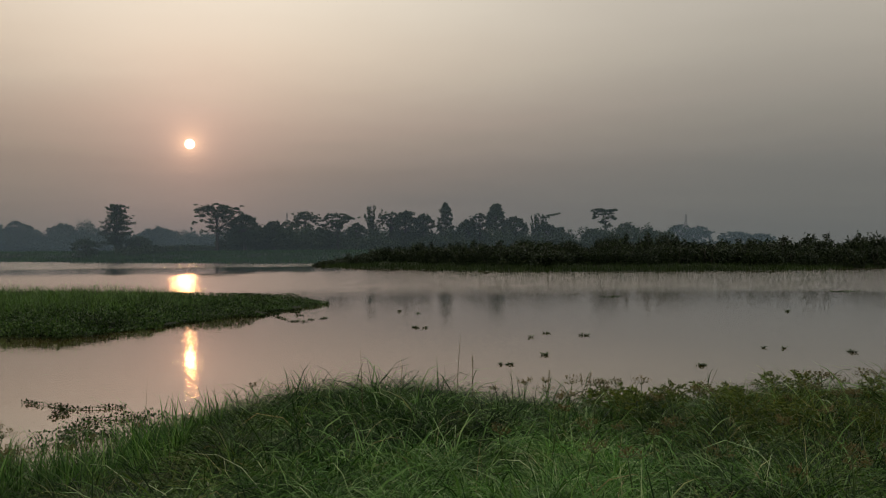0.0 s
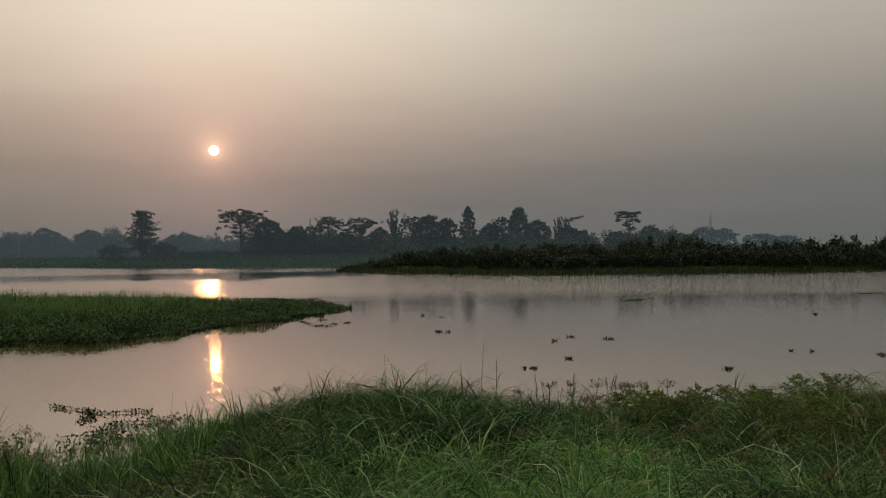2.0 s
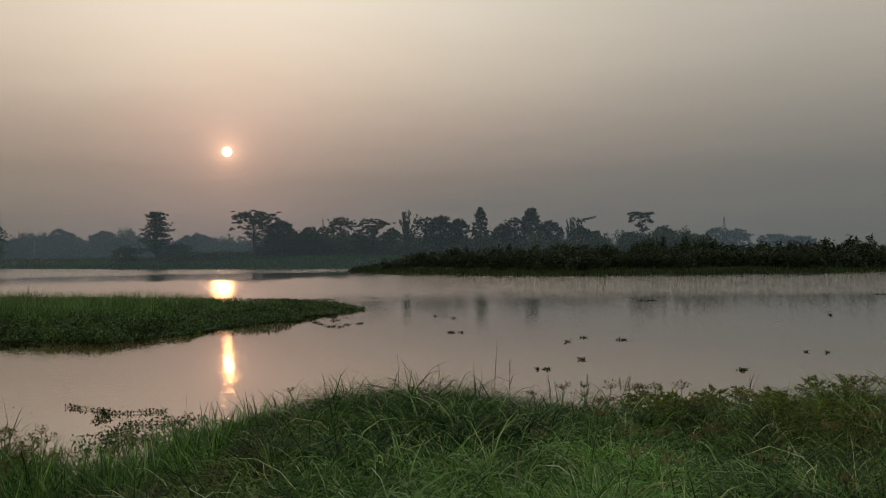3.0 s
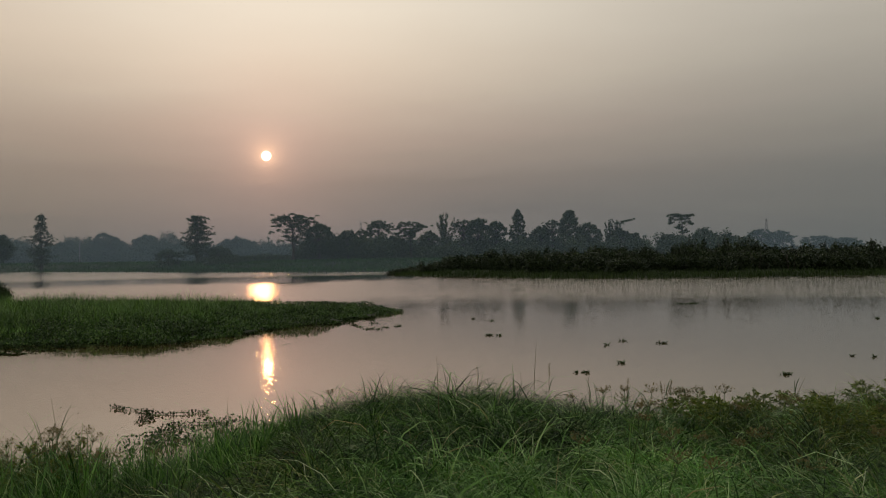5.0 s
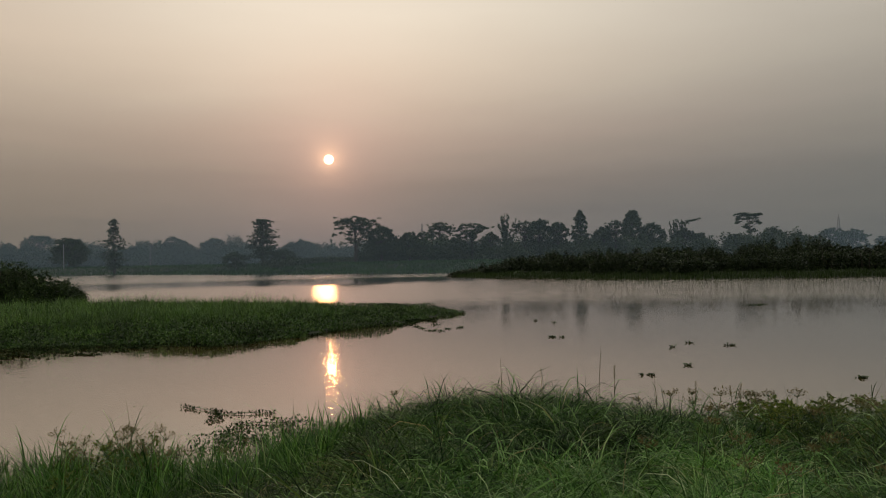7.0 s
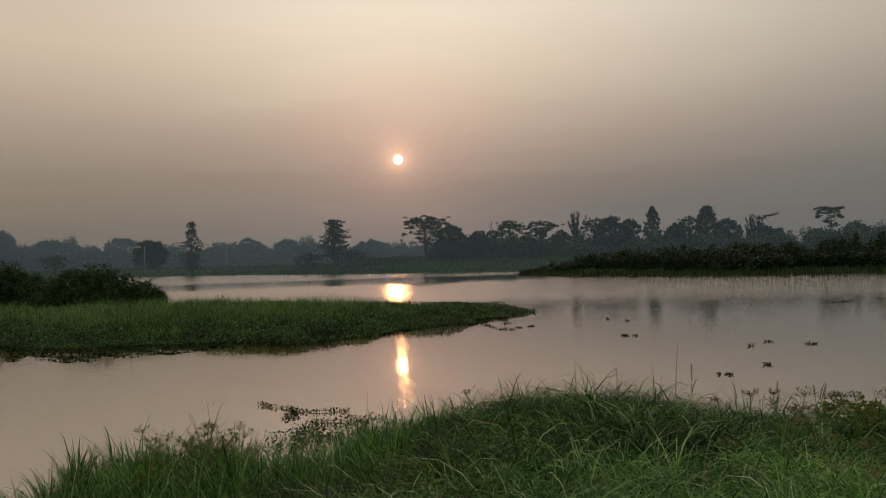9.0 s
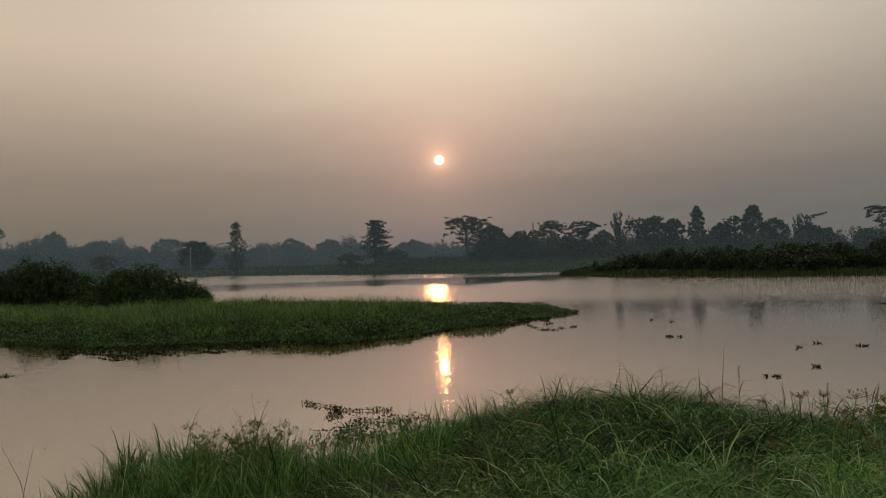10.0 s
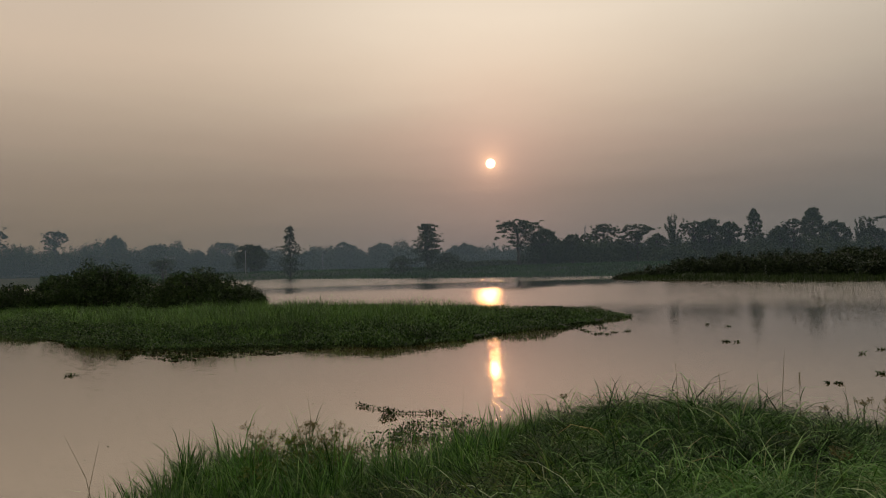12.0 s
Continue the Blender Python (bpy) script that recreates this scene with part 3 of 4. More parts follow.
# ---- shrubs ----
def shrub_mesh(rng, wide, tall, count, leaf, deep=None):
    """A bush of overlapping leafy mounds that reach the ground."""
    deep = deep or wide * 0.7
    cs, outs = [], []
    mounds = 15
    for k in range(mounds):
        mx, my = rng.uniform(-0.36, 0.36) * wide, rng.uniform(-0.36, 0.36) * deep
        fall = 1 - 0.9 * (abs(mx) / wide * 2) ** 2
        mr, mh = wide * rng.uniform(0.10, 0.22), tall * fall * rng.uniform(0.55, 1.0)
        n = count // mounds
        d = rng.normal(size=(n, 3))
        d[:, 2] = np.abs(d[:, 2])
        d /= np.linalg.norm(d, axis=1)[:, None]
        r = rng.uniform(0.55, 1.05, n) ** 0.7
        r = r + 0.12 * np.sin(d[:, 0] * 9 + k) * np.sin(d[:, 1] * 8)
        c = d * r[:, None] * (mr, mr, mh) + (mx, my, 0)
        cs.append(c)
        outs.append(d)
    c, o = np.concatenate(cs), np.concatenate(outs)
    c[:, 2] = np.maximum(c[:, 2], leaf * 0.4)
    return sprigs(rng, c, rng.uniform(0.6, 1.4, len(c)) * leaf, 2.4, o * (0.8, 0.8, 0.5))


def stems(rng, wide, tall, count=6):
    made = []
    for k in range(count):
        a, r = rng.uniform(0, 6.28), wide * 0.35 * math.sqrt(rng.random())
        x, y = r * math.cos(a), r * math.sin(a)
        h = tall * rng.uniform(0.5, 0.8)
        made.append(tube([(x * 0.7, y * 0.7, -0.1), (x * 0.85, y * 0.85, h * 0.5), (x, y, h)], [0.04, 0.03, 0.01], 5))
    return made


def shrub(seed, at, wide, tall, count, leaf, label, group="", turn=0.0, mat=SHRUB):
    rng = np.random.default_rng(seed)
    ob = tagged(new("shrub"), label, "shrub", group)
    ob.matrix_world = pose(*at, 0, 0, turn)
    for v, f in stems(rng, wide, tall):
        part("stem", mesh_of("stem", v, f, BARK), ob)
    part("foliage", mesh_of("foliage", *shrub_mesh(rng, wide, tall, count, leaf), mat), ob)
    return ob


def thicket(seed, at, wide, deep, tall, count, leaf, label, turn=0.0):
    """A mounded bush of many overlapping sprays that arch over and hang down round it."""
    rng = np.random.default_rng(seed)
    ob = tagged(new("shrub"), label, "shrub", "island bushes")
    ob.matrix_world = pose(*at, 0, 0, turn)
    for v, f in stems(rng, wide * 0.8, tall, 9):
        part("stem", mesh_of("stem", v, f, BARK), ob)
    mounds, cs, ds = 34, [], []
    for k in range(mounds):
        a, r = 2.4 * k, math.sqrt((k + 0.5) / mounds)
        mx, my = 0.42 * wide * r * math.cos(a), 0.42 * deep * r * math.sin(a)
        crest = tall * (1 - 0.62 * r ** 2.4) * rng.uniform(0.80, 1.06)
        n = count // mounds
        sprays = n // 22
        d = rng.normal(size=(sprays, 3))
        d[:, 2] = np.abs(d[:, 2]) * 1.2
        d /= np.linalg.norm(d, axis=1)[:, None]
        hub = d * rng.uniform(0.6, 1.06, sprays)[:, None] * (0.15 * wide, 0.17 * deep, crest * 0.5) + (mx, my, crest * 0.5)
        who = rng.integers(0, sprays, n)
        slip = rng.random(n)
        c = hub[who] + d[who] * (1, 1, 0) * slip[:, None] * 0.28 + rng.normal(0, 0.07, (n, 3)) - np.stack([0 * slip, 0 * slip, 0.30 * slip ** 2], -1)
        skirt = rng.random(n) < 0.3
        c[skirt, 2] *= rng.random(skirt.sum())
        cs.append(c)
        ds.append(np.concatenate([d[who][:, :2], (0.35 - 1.1 * slip)[:, None]], 1))
    c, d = np.concatenate(cs), np.concatenate(ds)
    c[:, 2] = np.maximum(c[:, 2], leaf * 0.4)
    part("foliage", mesh_of("foliage", *leaves(rng, c, rng.uniform(0.6, 1.4, len(c)) * leaf, 0.0, 2.6, d), ISLE_SHRUB), ob)
    return ob


ISLE_BUSH = "dense dark-green leafy bush standing in the island's grass"
thicket(11, place(-36.7, 50.5), 7.0, 5.0, 2.65, 28000, 0.058, "rounded green bush mounded over the island's grass")
thicket(12, place(-33.7, 51.0), 2.8, 2.6, 1.75, 8000, 0.055, "low leafy green bush at the end of the island's thicket")
thicket(13, place(-42.6, 60), 6.4, 5.0, 3.3, 24000, 0.062, ISLE_BUSH, 40)
thicket(16, place(-40.6, 65), 4.6, 4.0, 2.5, 12000, 0.062, ISLE_BUSH, 10)
thicket(17, place(-44.9, 63), 4.6, 4.0, 2.6, 14000, 0.062, ISLE_BUSH, 110)
thicket(14, place(-47.8, 60), 5.0, 4.0, 1.9, 14000, 0.060, ISLE_BUSH, 80)
thicket(15, place(-51.5, 60), 5.5, 4.5, 2.0, 12000, 0.060, ISLE_BUSH, 120)

SPIT_BUSH = "dark leafy thicket bush on the spit across the pond"
kinds = [shrub(21, place(3.0, 118), 8.0, 3.2, 7000, 0.145, SPIT_BUSH, "spit bushes"), shrub(22, place(7.0, 112), 8.0, 3.0, 7000, 0.155, SPIT_BUSH, "spit bushes", 30), shrub(23, place(11.0, 110), 8.0, 3.6, 7000, 0.145, SPIT_BUSH, "spit bushes", 70)]
rng = np.random.default_rng(31)
for k in range(46):
    b = -8.0 + 39.0 * (k + 0.5 * rng.random()) / 46
    shore = float(np.interp(b, [-8.5, -5.5, -2, 2, 7, 14, 21, 25, 29, 34], [133, 122, 116, 103, 98, 100, 106, 114, 122, 130]))
    row = k % 3
    x, y, z = place(b, shore + 6 + 5 * row + 2 * rng.random())
    tall = float(np.interp(b, [-8.5, -6, -3, 0, 9, 13, 18, 22, 26, 34], [0.62, 0.75, 0.95, 1.05, 1.0, 1.15, 1.05, 1.12, 1.22, 1.3])) * (0.80 + 0.12 * row) * rng.uniform(0.78, 1.18)
    wide = rng.uniform(0.8, 1.2)
    copy_thing(kinds[k % 3], pose(x, y, z, 0, 0, rng.uniform(0, 360)) @ Matrix.Diagonal((wide, wide, tall, 1)))


def shore_grass(name, poly, count, lo, hi, near, far, depth, tall, wide, seed, label, mat=BANK_GRASS):
    rng = np.random.default_rng(seed)
    p = scatter(rng, count, lo, hi, near, far, poly, -0.2)
    x, y = p.T
    d = inside(poly, x, y)
    keep = rng.random(count) < 1 - step(d, depth * 0.5, depth)
    x, y = x[keep], y[keep]
    n = len(x)
    base = np.stack([x, y, ground_z(x, y) - 0.03], -1)
    me = mesh_of("grass", *blades(base, tall * rng.uniform(0.6, 1.2, n), wide * rng.uniform(0.6, 1.3, n), rng.uniform(0, 6.28, n), np.abs(rng.normal(0.1, 0.2, n)), rng.uniform(0.1, 1.0, n), 2), mat)
    tagged(new(name, me), label, "grass", kind="stuff")


shore_grass("spit_grass", SPIT, 60000, -10, 32, 92, 150, 7, 0.6, 0.07, 41, "green reedy grass along the waterline of the spit")
shore_grass("far_grass", FAR_LAND, 90000, -46, 2, 160, 330, 45, 0.6, 0.20, 42, "grass on the far embankment behind the pond", FAR_GRASS)


# ---- trees ----
def blob(rng, c, r, count, thin=0.6):
    """Sprigs in small loose sprays over an uneven mass, with gaps between them and a ragged rim."""
    sprays = max(4, count // 13)
    d = rng.normal(size=(sprays, 3))
    d /= np.linalg.norm(d, axis=1)[:, None]
    rr = rng.uniform(thin, 1.0, sprays) * (1 + 0.22 * np.sin(d[:, 0] * 7 + c[0]) * np.sin(d[:, 1] * 6 + c[1]))
    rr = np.where(rng.random(sprays) < 0.08, rr * rng.uniform(1.0, 1.2, sprays), rr)
    hub = d * rr[:, None]
    who = rng.integers(0, sprays, count)
    p = hub[who] + rng.normal(0, 0.15, (count, 3))
    return np.asarray(c) + p * np.asarray(r), d[who]


def shelves(rng, tall, r, levels, arms, thick, core, droop):
    """Branches in layers: each level is a height and a reach, and its arms bear flat sprays out to uneven ends."""
    made = []
    for h, reach in levels:
        first = rng.uniform(0, 6.28)
        for j in range(arms):
            a = first + 6.28 * j / arms + rng.normal(0, 0.25)
            end, lift = r * reach * rng.uniform(0.55, 1.12), min(rng.normal(0, 0.028), 0.98 - h)
            for q in (0.35, 0.62, 0.88):
                d = end * q
                made.append(((d * math.cos(a), d * math.sin(a), tall * (h + lift) - droop * d * q + rng.normal(0, 0.012) * tall), (end * 0.26, end * 0.26, tall * thick * (1.25 - 0.5 * q)), 0.4 + 0.6 * reach))
        made.append(((0, 0, tall * h), (r * reach * core, r * reach * core, tall * thick * 1.6), 1.2 * reach))
    return made


def crown_plan(rng, kind, tall, wide):
    """The leafy masses of a crown: centre, half axes, share of the leaves."""
    r, made = wide / 2, []
    if kind == "tiered":
        levels = [(0.975, 0.52), (0.92, 0.74), (0.85, 0.50), (0.77, 0.66), (0.69, 0.98), (0.60, 0.88), (0.52, 0.70), (0.44, 1.0), (0.35, 0.92), (0.26, 0.66), (0.17, 0.5)]
        made = shelves(rng, tall, r, levels, 6, 0.040, 0.42, 0.02)
    elif kind == "pagoda":
        levels = [(0.975, 0.20), (0.92, 0.36), (0.84, 0.34), (0.77, 0.58), (0.69, 0.62), (0.61, 0.84), (0.53, 0.82), (0.45, 1.0), (0.37, 0.92), (0.29, 0.96), (0.21, 0.66), (0.13, 0.5)]
        made = shelves(rng, tall, r, levels, 6, 0.030, 0.34, 0.14)
    elif kind == "plates":
        for h, x, y, wide_, deep in ((0.965, 0.0, 0.1, 0.62, 0.6), (0.94, 0.48, -0.2, 0.50, 0.5), (0.93, -0.50, 0.2, 0.48, 0.5), (0.86, 0.15, 0.5, 0.60, 0.4), (0.80, -0.62, 0.1, 0.36, 0.4), (0.76, 0.60, 0.0, 0.38, 0.4), (0.66, -0.30, -0.2, 0.36, 0.4), (0.60, 0.30, 0.3, 0.30, 0.3), (0.48, -0.55, 0.0, 0.34, 0.4), (0.40, 0.4, 0.0, 0.4, 0.4)):
            for q in range(4):
                made.append(((r * (x + rng.normal(0, 0.4) * wide_), r * (y + rng.normal(0, 0.3) * deep), tall * min(0.97, h + rng.normal(0, 0.022))), (r * wide_ * 0.45, r * deep * 0.45, tall * rng.uniform(0.018, 0.04)), wide_))
        for h in (0.45, 0.56, 0.66, 0.76, 0.86, 0.92):
            made.append(((0, 0, tall * h), (r * 0.34, r * 0.30, tall * 0.04), 0.6))
    elif kind == "umbrella":
        for j in range(60):
            a, d = 2.4 * j, r * math.sqrt((j + 0.5) / 60)
            h = 0.96 - 0.15 * (d / r) ** 2 - rng.uniform(0, 0.36) * rng.random()
            made.append(((d * 0.92 * math.cos(a), d * 0.92 * math.sin(a), tall * h), (r * rng.uniform(0.10, 0.20), r * rng.uniform(0.10, 0.20), tall * rng.uniform(0.016, 0.042)), 1.0))
        for j in range(26):
            a, d = rng.uniform(0, 6.28), r * rng.uniform(0.05, 0.72)
            made.append(((d * math.cos(a), d * math.sin(a), tall * rng.uniform(0.32, 0.74)), (r * 0.20, r * 0.20, tall * 0.035), 0.8))
        for a in (0.1, 2.9, 4.4):
            made.append(((r * 1.02 * math.cos(a), r * 1.02 * math.sin(a), tall * rng.uniform(0.86, 0.95)), (r * 0.16, r * 0.16, tall * 0.022), 0.35))
    elif kind == "oval":
        for j in range(48):
            h = 0.12 + 0.86 * (j + rng.random()) / 48
            d = r * float(np.interp(h, [0.1, 0.3, 0.5, 0.7, 0.85, 0.98], [0.62, 0.82, 0.80, 0.62, 0.40, 0.05])) * rng.uniform(0.55, 1.0)
            made.append(((d * math.cos(2.4 * j), d * math.sin(2.4 * j), tall * h), (r * 0.27, r * 0.27, tall * 0.05), 1.0))
    elif kind in ("plume", "leaning"):
        culms = 26 if kind == "plume" else 20
        for j in range(culms):
            a, reach = rng.uniform(0, 6.28), r * rng.uniform(0.15, 1.0)
            top = tall * rng.uniform(0.60, 1.0) * (1.0 - 0.22 * (reach / r) ** 2)
            push = 0.0 if kind == "plume" else 0.75 * r * rng.random()
            for q in (0.30, 0.48, 0.64, 0.78, 0.90, 1.0):
                x, y = reach * q ** 2 * math.cos(a) + push * q ** 3, reach * q ** 2 * math.sin(a)
                made.append(((x, y, top * q), (r * 0.17 * (1.15 - 0.8 * q), r * 0.17 * (1.15 - 0.8 * q), top * 0.075), 1.1 - 0.75 * q))
        if kind == "leaning":
            for q in np.linspace(0.2, 1.0, 9):
                made.append(((r * 1.75 * q, 0.0, tall * (0.80 + 0.19 * q - 0.05 * q * q)), (r * 0.20 * (1.2 - 0.6 * q), r * 0.2, tall * 0.03), 0.45))
    else:
        low = 0.08 if kind == "low" else 0.22
        flat = 0.50 if kind == "low" else 0.42
        for j in range(30):
            a, d = 2.4 * j, r * 0.80 * math.sqrt((j + 0.5) / 30)
            top = 0.95 - flat * (d / r) ** 2 - rng.uniform(0, 0.13)
            made.append(((d * math.cos(a), d * math.sin(a), tall * top), (r * rng.uniform(0.15, 0.28), r * rng.uniform(0.15, 0.28), tall * rng.uniform(0.045, 0.085)), 1.0))
            made.append(((d * 1.08 * math.cos(a + 1), d * 1.08 * math.sin(a + 1), tall * rng.uniform(low, 0.64)), (r * 0.27, r * 0.27, tall * 0.10), 0.9))
    return made


def tree(seed, kind, bearing, reach, top, wide, label, count=5000, leaf=0.42, group="", name="tree"):
    """A tree whose top stands at that height over the water."""
    rng = np.random.default_rng(seed)
    x, y, z = place(bearing, reach)
    tall = top - z
    ob = tagged(new(name), label, name.replace("_", " "), group)
    ob.matrix_world = pose(x, y, z)
    plan = crown_plan(rng, kind, tall, wide)
    slim = kind in ("plates", "pagoda", "plume", "leaning")
    girth = (0.013 if slim else 0.019) * tall + 0.05
    sway = [(0, 0, -0.3), (rng.normal(0, 0.1), rng.normal(0, 0.1), tall * 0.3), (rng.normal(0, 0.2), rng.normal(0, 0.2), tall * 0.6), (0, 0, tall * (0.96 if kind in ("tiered", "pagoda", "oval", "plates") else 0.8))]
    part("trunk", smooth(mesh_of("trunk", *tube(sway, [girth * 1.5, girth, girth * 0.65, 0.03], 8), BARK)), ob)
    rise = 0.03 if kind in ("tiered", "pagoda") else 0.10 if kind == "plates" else 0.3
    bearers = plan[::3] if len(plan) > 70 else plan[::2]
    for (cx, cy, cz), size, share in bearers:
        start = max(0.12 * tall, cz - rise * tall)
        limb = tube([(0, 0, start), (cx * 0.5, cy * 0.5, start + (cz - start) * 0.65), (cx, cy, cz)], [girth * 0.32, girth * 0.2, 0.02], 4)
        part("branch", mesh_of("branch", *limb, BARK), ob)
    total = sum(s for _, _, s in plan)
    pieces = [blob(rng, c, s, max(8, int(count * share / total)), 0.35) for c, s, share in plan]
    c, d = np.concatenate([p[0] for p in pieces]), np.concatenate([p[1] for p in pieces])
    part("crown", mesh_of("crown", *sprigs(rng, c, leaf * rng.uniform(0.6, 1.3, len(c)), 1.9, d * (0.5, 0.5, 0.2)), TREE_LEAF), ob)
    return ob


MID = "trees across the pond"
HAZY = "dark broad-leaved tree in evening haze across the pond"
tree(101, "tiered", -21.30, 232, 14.4, 10.6, "tall tiered tree with layered branches on the far bank", 15900, 0.195, group=MID)
tree(102, "low", -23.12, 234, 6.0, 8.2, "low dark bush beside the tiered tree", 3400, 0.237, group=MID, name="shrub")
tree(103, "low", -19.98, 234, 6.6, 7.6, "low dark bush beside the tiered tree", 3600, 0.237, group=MID, name="shrub")
tree(104, "umbrella", -15.09, 208, 14.5, 11.8, "wide spreading flat-topped tree on the far bank", 13685, 0.175, group=MID)
tree(105, "round", -13.38, 212, 12.1, 9.2, HAZY, 10300, 0.221, group=MID)
tree(106, "round", -11.42, 218, 10.5, 6.8, HAZY, 6100, 0.228, group=MID)
tree(107, "umbrella", -10.41, 235, 11.2, 6.4, HAZY, 5000, 0.198, group=MID)
tree(108, "umbrella", -9.32, 235, 13.9, 7.6, HAZY, 7700, 0.198, group=MID)
tree(109, "umbrella", -7.16, 235, 13.2, 10.8, HAZY, 10300, 0.198, group=MID)
tree(110, "round", -8.30, 245, 9.9, 8.3, HAZY, 5400, 0.256, group=MID)
tree(111, "round", -5.86, 245, 11.0, 6.6, HAZY, 4900, 0.256, group=MID)
tree(112, "plume", -4.87, 240, 16.0, 7.5, "feathery clump of tall bamboo rising over the far trees", 9000, 0.210, group=MID)
tree(113, "umbrella", -3.56, 250, 14.4, 7.4, HAZY, 6900, 0.211, group=MID)
tree(114, "round", -2.55, 252, 15.3, 9.5, HAZY, 9900, 0.263, group=MID)
tree(115, "round", -1.32, 255, 14.2, 7.9, HAZY, 7400, 0.266, group=MID)
tree(116, "oval", 0.19, 250, 16.7, 6.1, "dense egg-shaped dark tree rising over its neighbours", 8200, 0.253, group=MID)
tree(117, "round", 1.70, 258, 12.9, 7.7, HAZY, 6300, 0.269, group=MID)
tree(118, "umbrella", 2.55, 258, 14.3, 6.3, HAZY, 5500, 0.217, group=MID)
tree(119, "oval", 3.63, 256, 16.6, 9.7, HAZY, 12400, 0.259, group=MID)
tree(120, "round", 4.94, 262, 13.4, 9.9, HAZY, 8200, 0.274, group=MID)
tree(121, "leaning", 6.32, 262, 14.6, 8.5, HAZY, 7700, 0.230, group=MID)
tree(122, "round", 6.97, 266, 11.7, 8.3, HAZY, 5700, 0.278, group=MID)
tree(123, "round", 7.85, 270, 10.4, 6.6, HAZY, 3800, 0.282, group=MID)
tree(124, "round", 10.00, 285, 10.2, 6.2, HAZY, 3100, 0.298, group=MID)
tree(125, "plates", 11.01, 270, 15.8, 9.1, "slender flat-topped tree standing above the thicket", 7900, 0.200, group=MID)
tree(126, "round", 12.42, 290, 11.7, 10.6, HAZY, 6100, 0.303, group=MID)
tree(127, "round", 13.89, 295, 10.0, 10.0, HAZY, 4600, 0.308, group=MID)
tree(128, "round", 15.70, 420, 15.4, 14.2, HAZY, 5400, 0.439, group=MID)
tree(129, "round", 16.95, 430, 14.5, 16.3, HAZY, 5500, 0.449, group=MID)
tree(130, "round", 19.22, 440, 11.8, 20.8, HAZY, 5200, 0.460, group=MID)
tree(131, "round", 20.76, 440, 10.8, 17.8, HAZY, 4000, 0.460, group=MID)
tree(132, "pagoda", -30.61, 262, 16.2, 9.0, "slim pagoda-shaped tree standing at the far waterline", 10780, 0.203, group=MID)
tree(133, "low", -33.24, 305, 13.1, 13.3, "broad round-crowned tree on the far embankment", 9100, 0.308, group=MID)
tree(134, "umbrella", -38.83, 240, 6.9, 7.5, "small flat-topped tree in the field", 3000, 0.202, group=MID)
tree(135, "umbrella", -45.14, 420, 24.5, 11.4, HAZY, 6900, 0.354, group=MID)
tree(136, "round", -41.70, 410, 21.4, 12.2, HAZY, 7000, 0.428, group=MID)
tree(137, "round", -34.89, 400, 17.7, 17.3, HAZY, 8000, 0.337, group=MID)
tree(138, "umbrella", -48.48, 420, 25.6, 11.4, HAZY, 7200, 0.354, group=MID)
tree(139, "round", -26.90, 400, 15.8, 15.1, HAZY, 6500, 0.418, group=MID)
tree(140, "round", -24.44, 400, 15.4, 15.1, HAZY, 6300, 0.418, group=MID)
tree(141, "round", -39.08, 405, 16.8, 16.4, HAZY, 7400, 0.423, group=MID)
tree(142, "round", -18.88, 380, 13.3, 18.0, HAZY, 7000, 0.397, group=MID)


def far_woods(seed):
    """The unbroken belt of woodland in the haze behind the pond: crown beside crown, small ones before tall ones."""
    rng = np.random.default_rng(seed)
    cs, ds = [], []
    for k in range(900):
        b = -58.0 + 62.0 * rng.random()
        reach = rng.uniform(370, 450)
        x, y, z = place(b, reach)
        tall = 10.0 + 1.6 * math.sin(b * 1.3) + rng.uniform(-2.0, 0.8) + (4.0 if b < -37.5 else 1.4 if b < -23.0 else 0.0)
        r = rng.uniform(2.6, 5.6)
        if k % 3 == 0:
            tall *= 0.45
        crown = (x, y, z + tall * 0.5)
        for q in range(3):
            lump = (crown[0] + rng.normal(0, 0.45) * r, crown[1] + rng.normal(0, 0.45) * r, crown[2] + rng.uniform(-0.14, 0.05) * tall)
            c, d = blob(rng, lump, (r * 0.75, r * 0.75, tall * 0.46), 140, 0.55)
            cs.append(c)
            ds.append(d)
    c, d = np.concatenate(cs), np.concatenate(ds)
    me = mesh_of("leaves", *sprigs(rng, c, rng.uniform(0.38, 0.78, len(c)), 1.5, d * 0.3), TREE_LEAF)
    tagged(new("far_woods", me), "hazy belt of woodland along the horizon", "woods", kind="stuff")


def undergrowth(seed):
    rng = np.random.default_rng(seed)
    cs, ds = [], []
    for k in range(260):
        b = -21.0 + 36.0 * rng.random()
        reach = rng.uniform(225, 300)
        if b < -9:
            reach = rng.uniform(215, 235)
        x, y, z = place(b, reach)
        tall = rng.uniform(3.0, 7.5) if b > -14.5 else rng.uniform(0.8, 2.0)
        r = rng.uniform(1.6, 3.4)
        c, d = blob(rng, (x, y, z + tall * 0.45), (r, r, tall * 0.5), 460, 0.55)
        cs.append(c)
        ds.append(d)
    c, d = np.concatenate(cs), np.concatenate(ds)
    me = mesh_of("leaves", *sprigs(rng, c, rng.uniform(0.22, 0.48, len(c)), 1.7, d * 0.4), TREE_LEAF)
    tagged(new("undergrowth", me), "tangled undergrowth below the trees on the far bank", "bushes", kind="stuff")


far_woods(61)
undergrowth(62)


# ---- reeds and sedges on the near bank ----
def ground_at(x, y):
    return float(ground_z(x, y))


def ribbon(rng, root, turn, length, width, lean, curl, segs=5):
    return blades(np.array([root], float), np.array([length]), np.array([width]), np.array([turn]), np.array([lean]), np.array([curl]), segs)


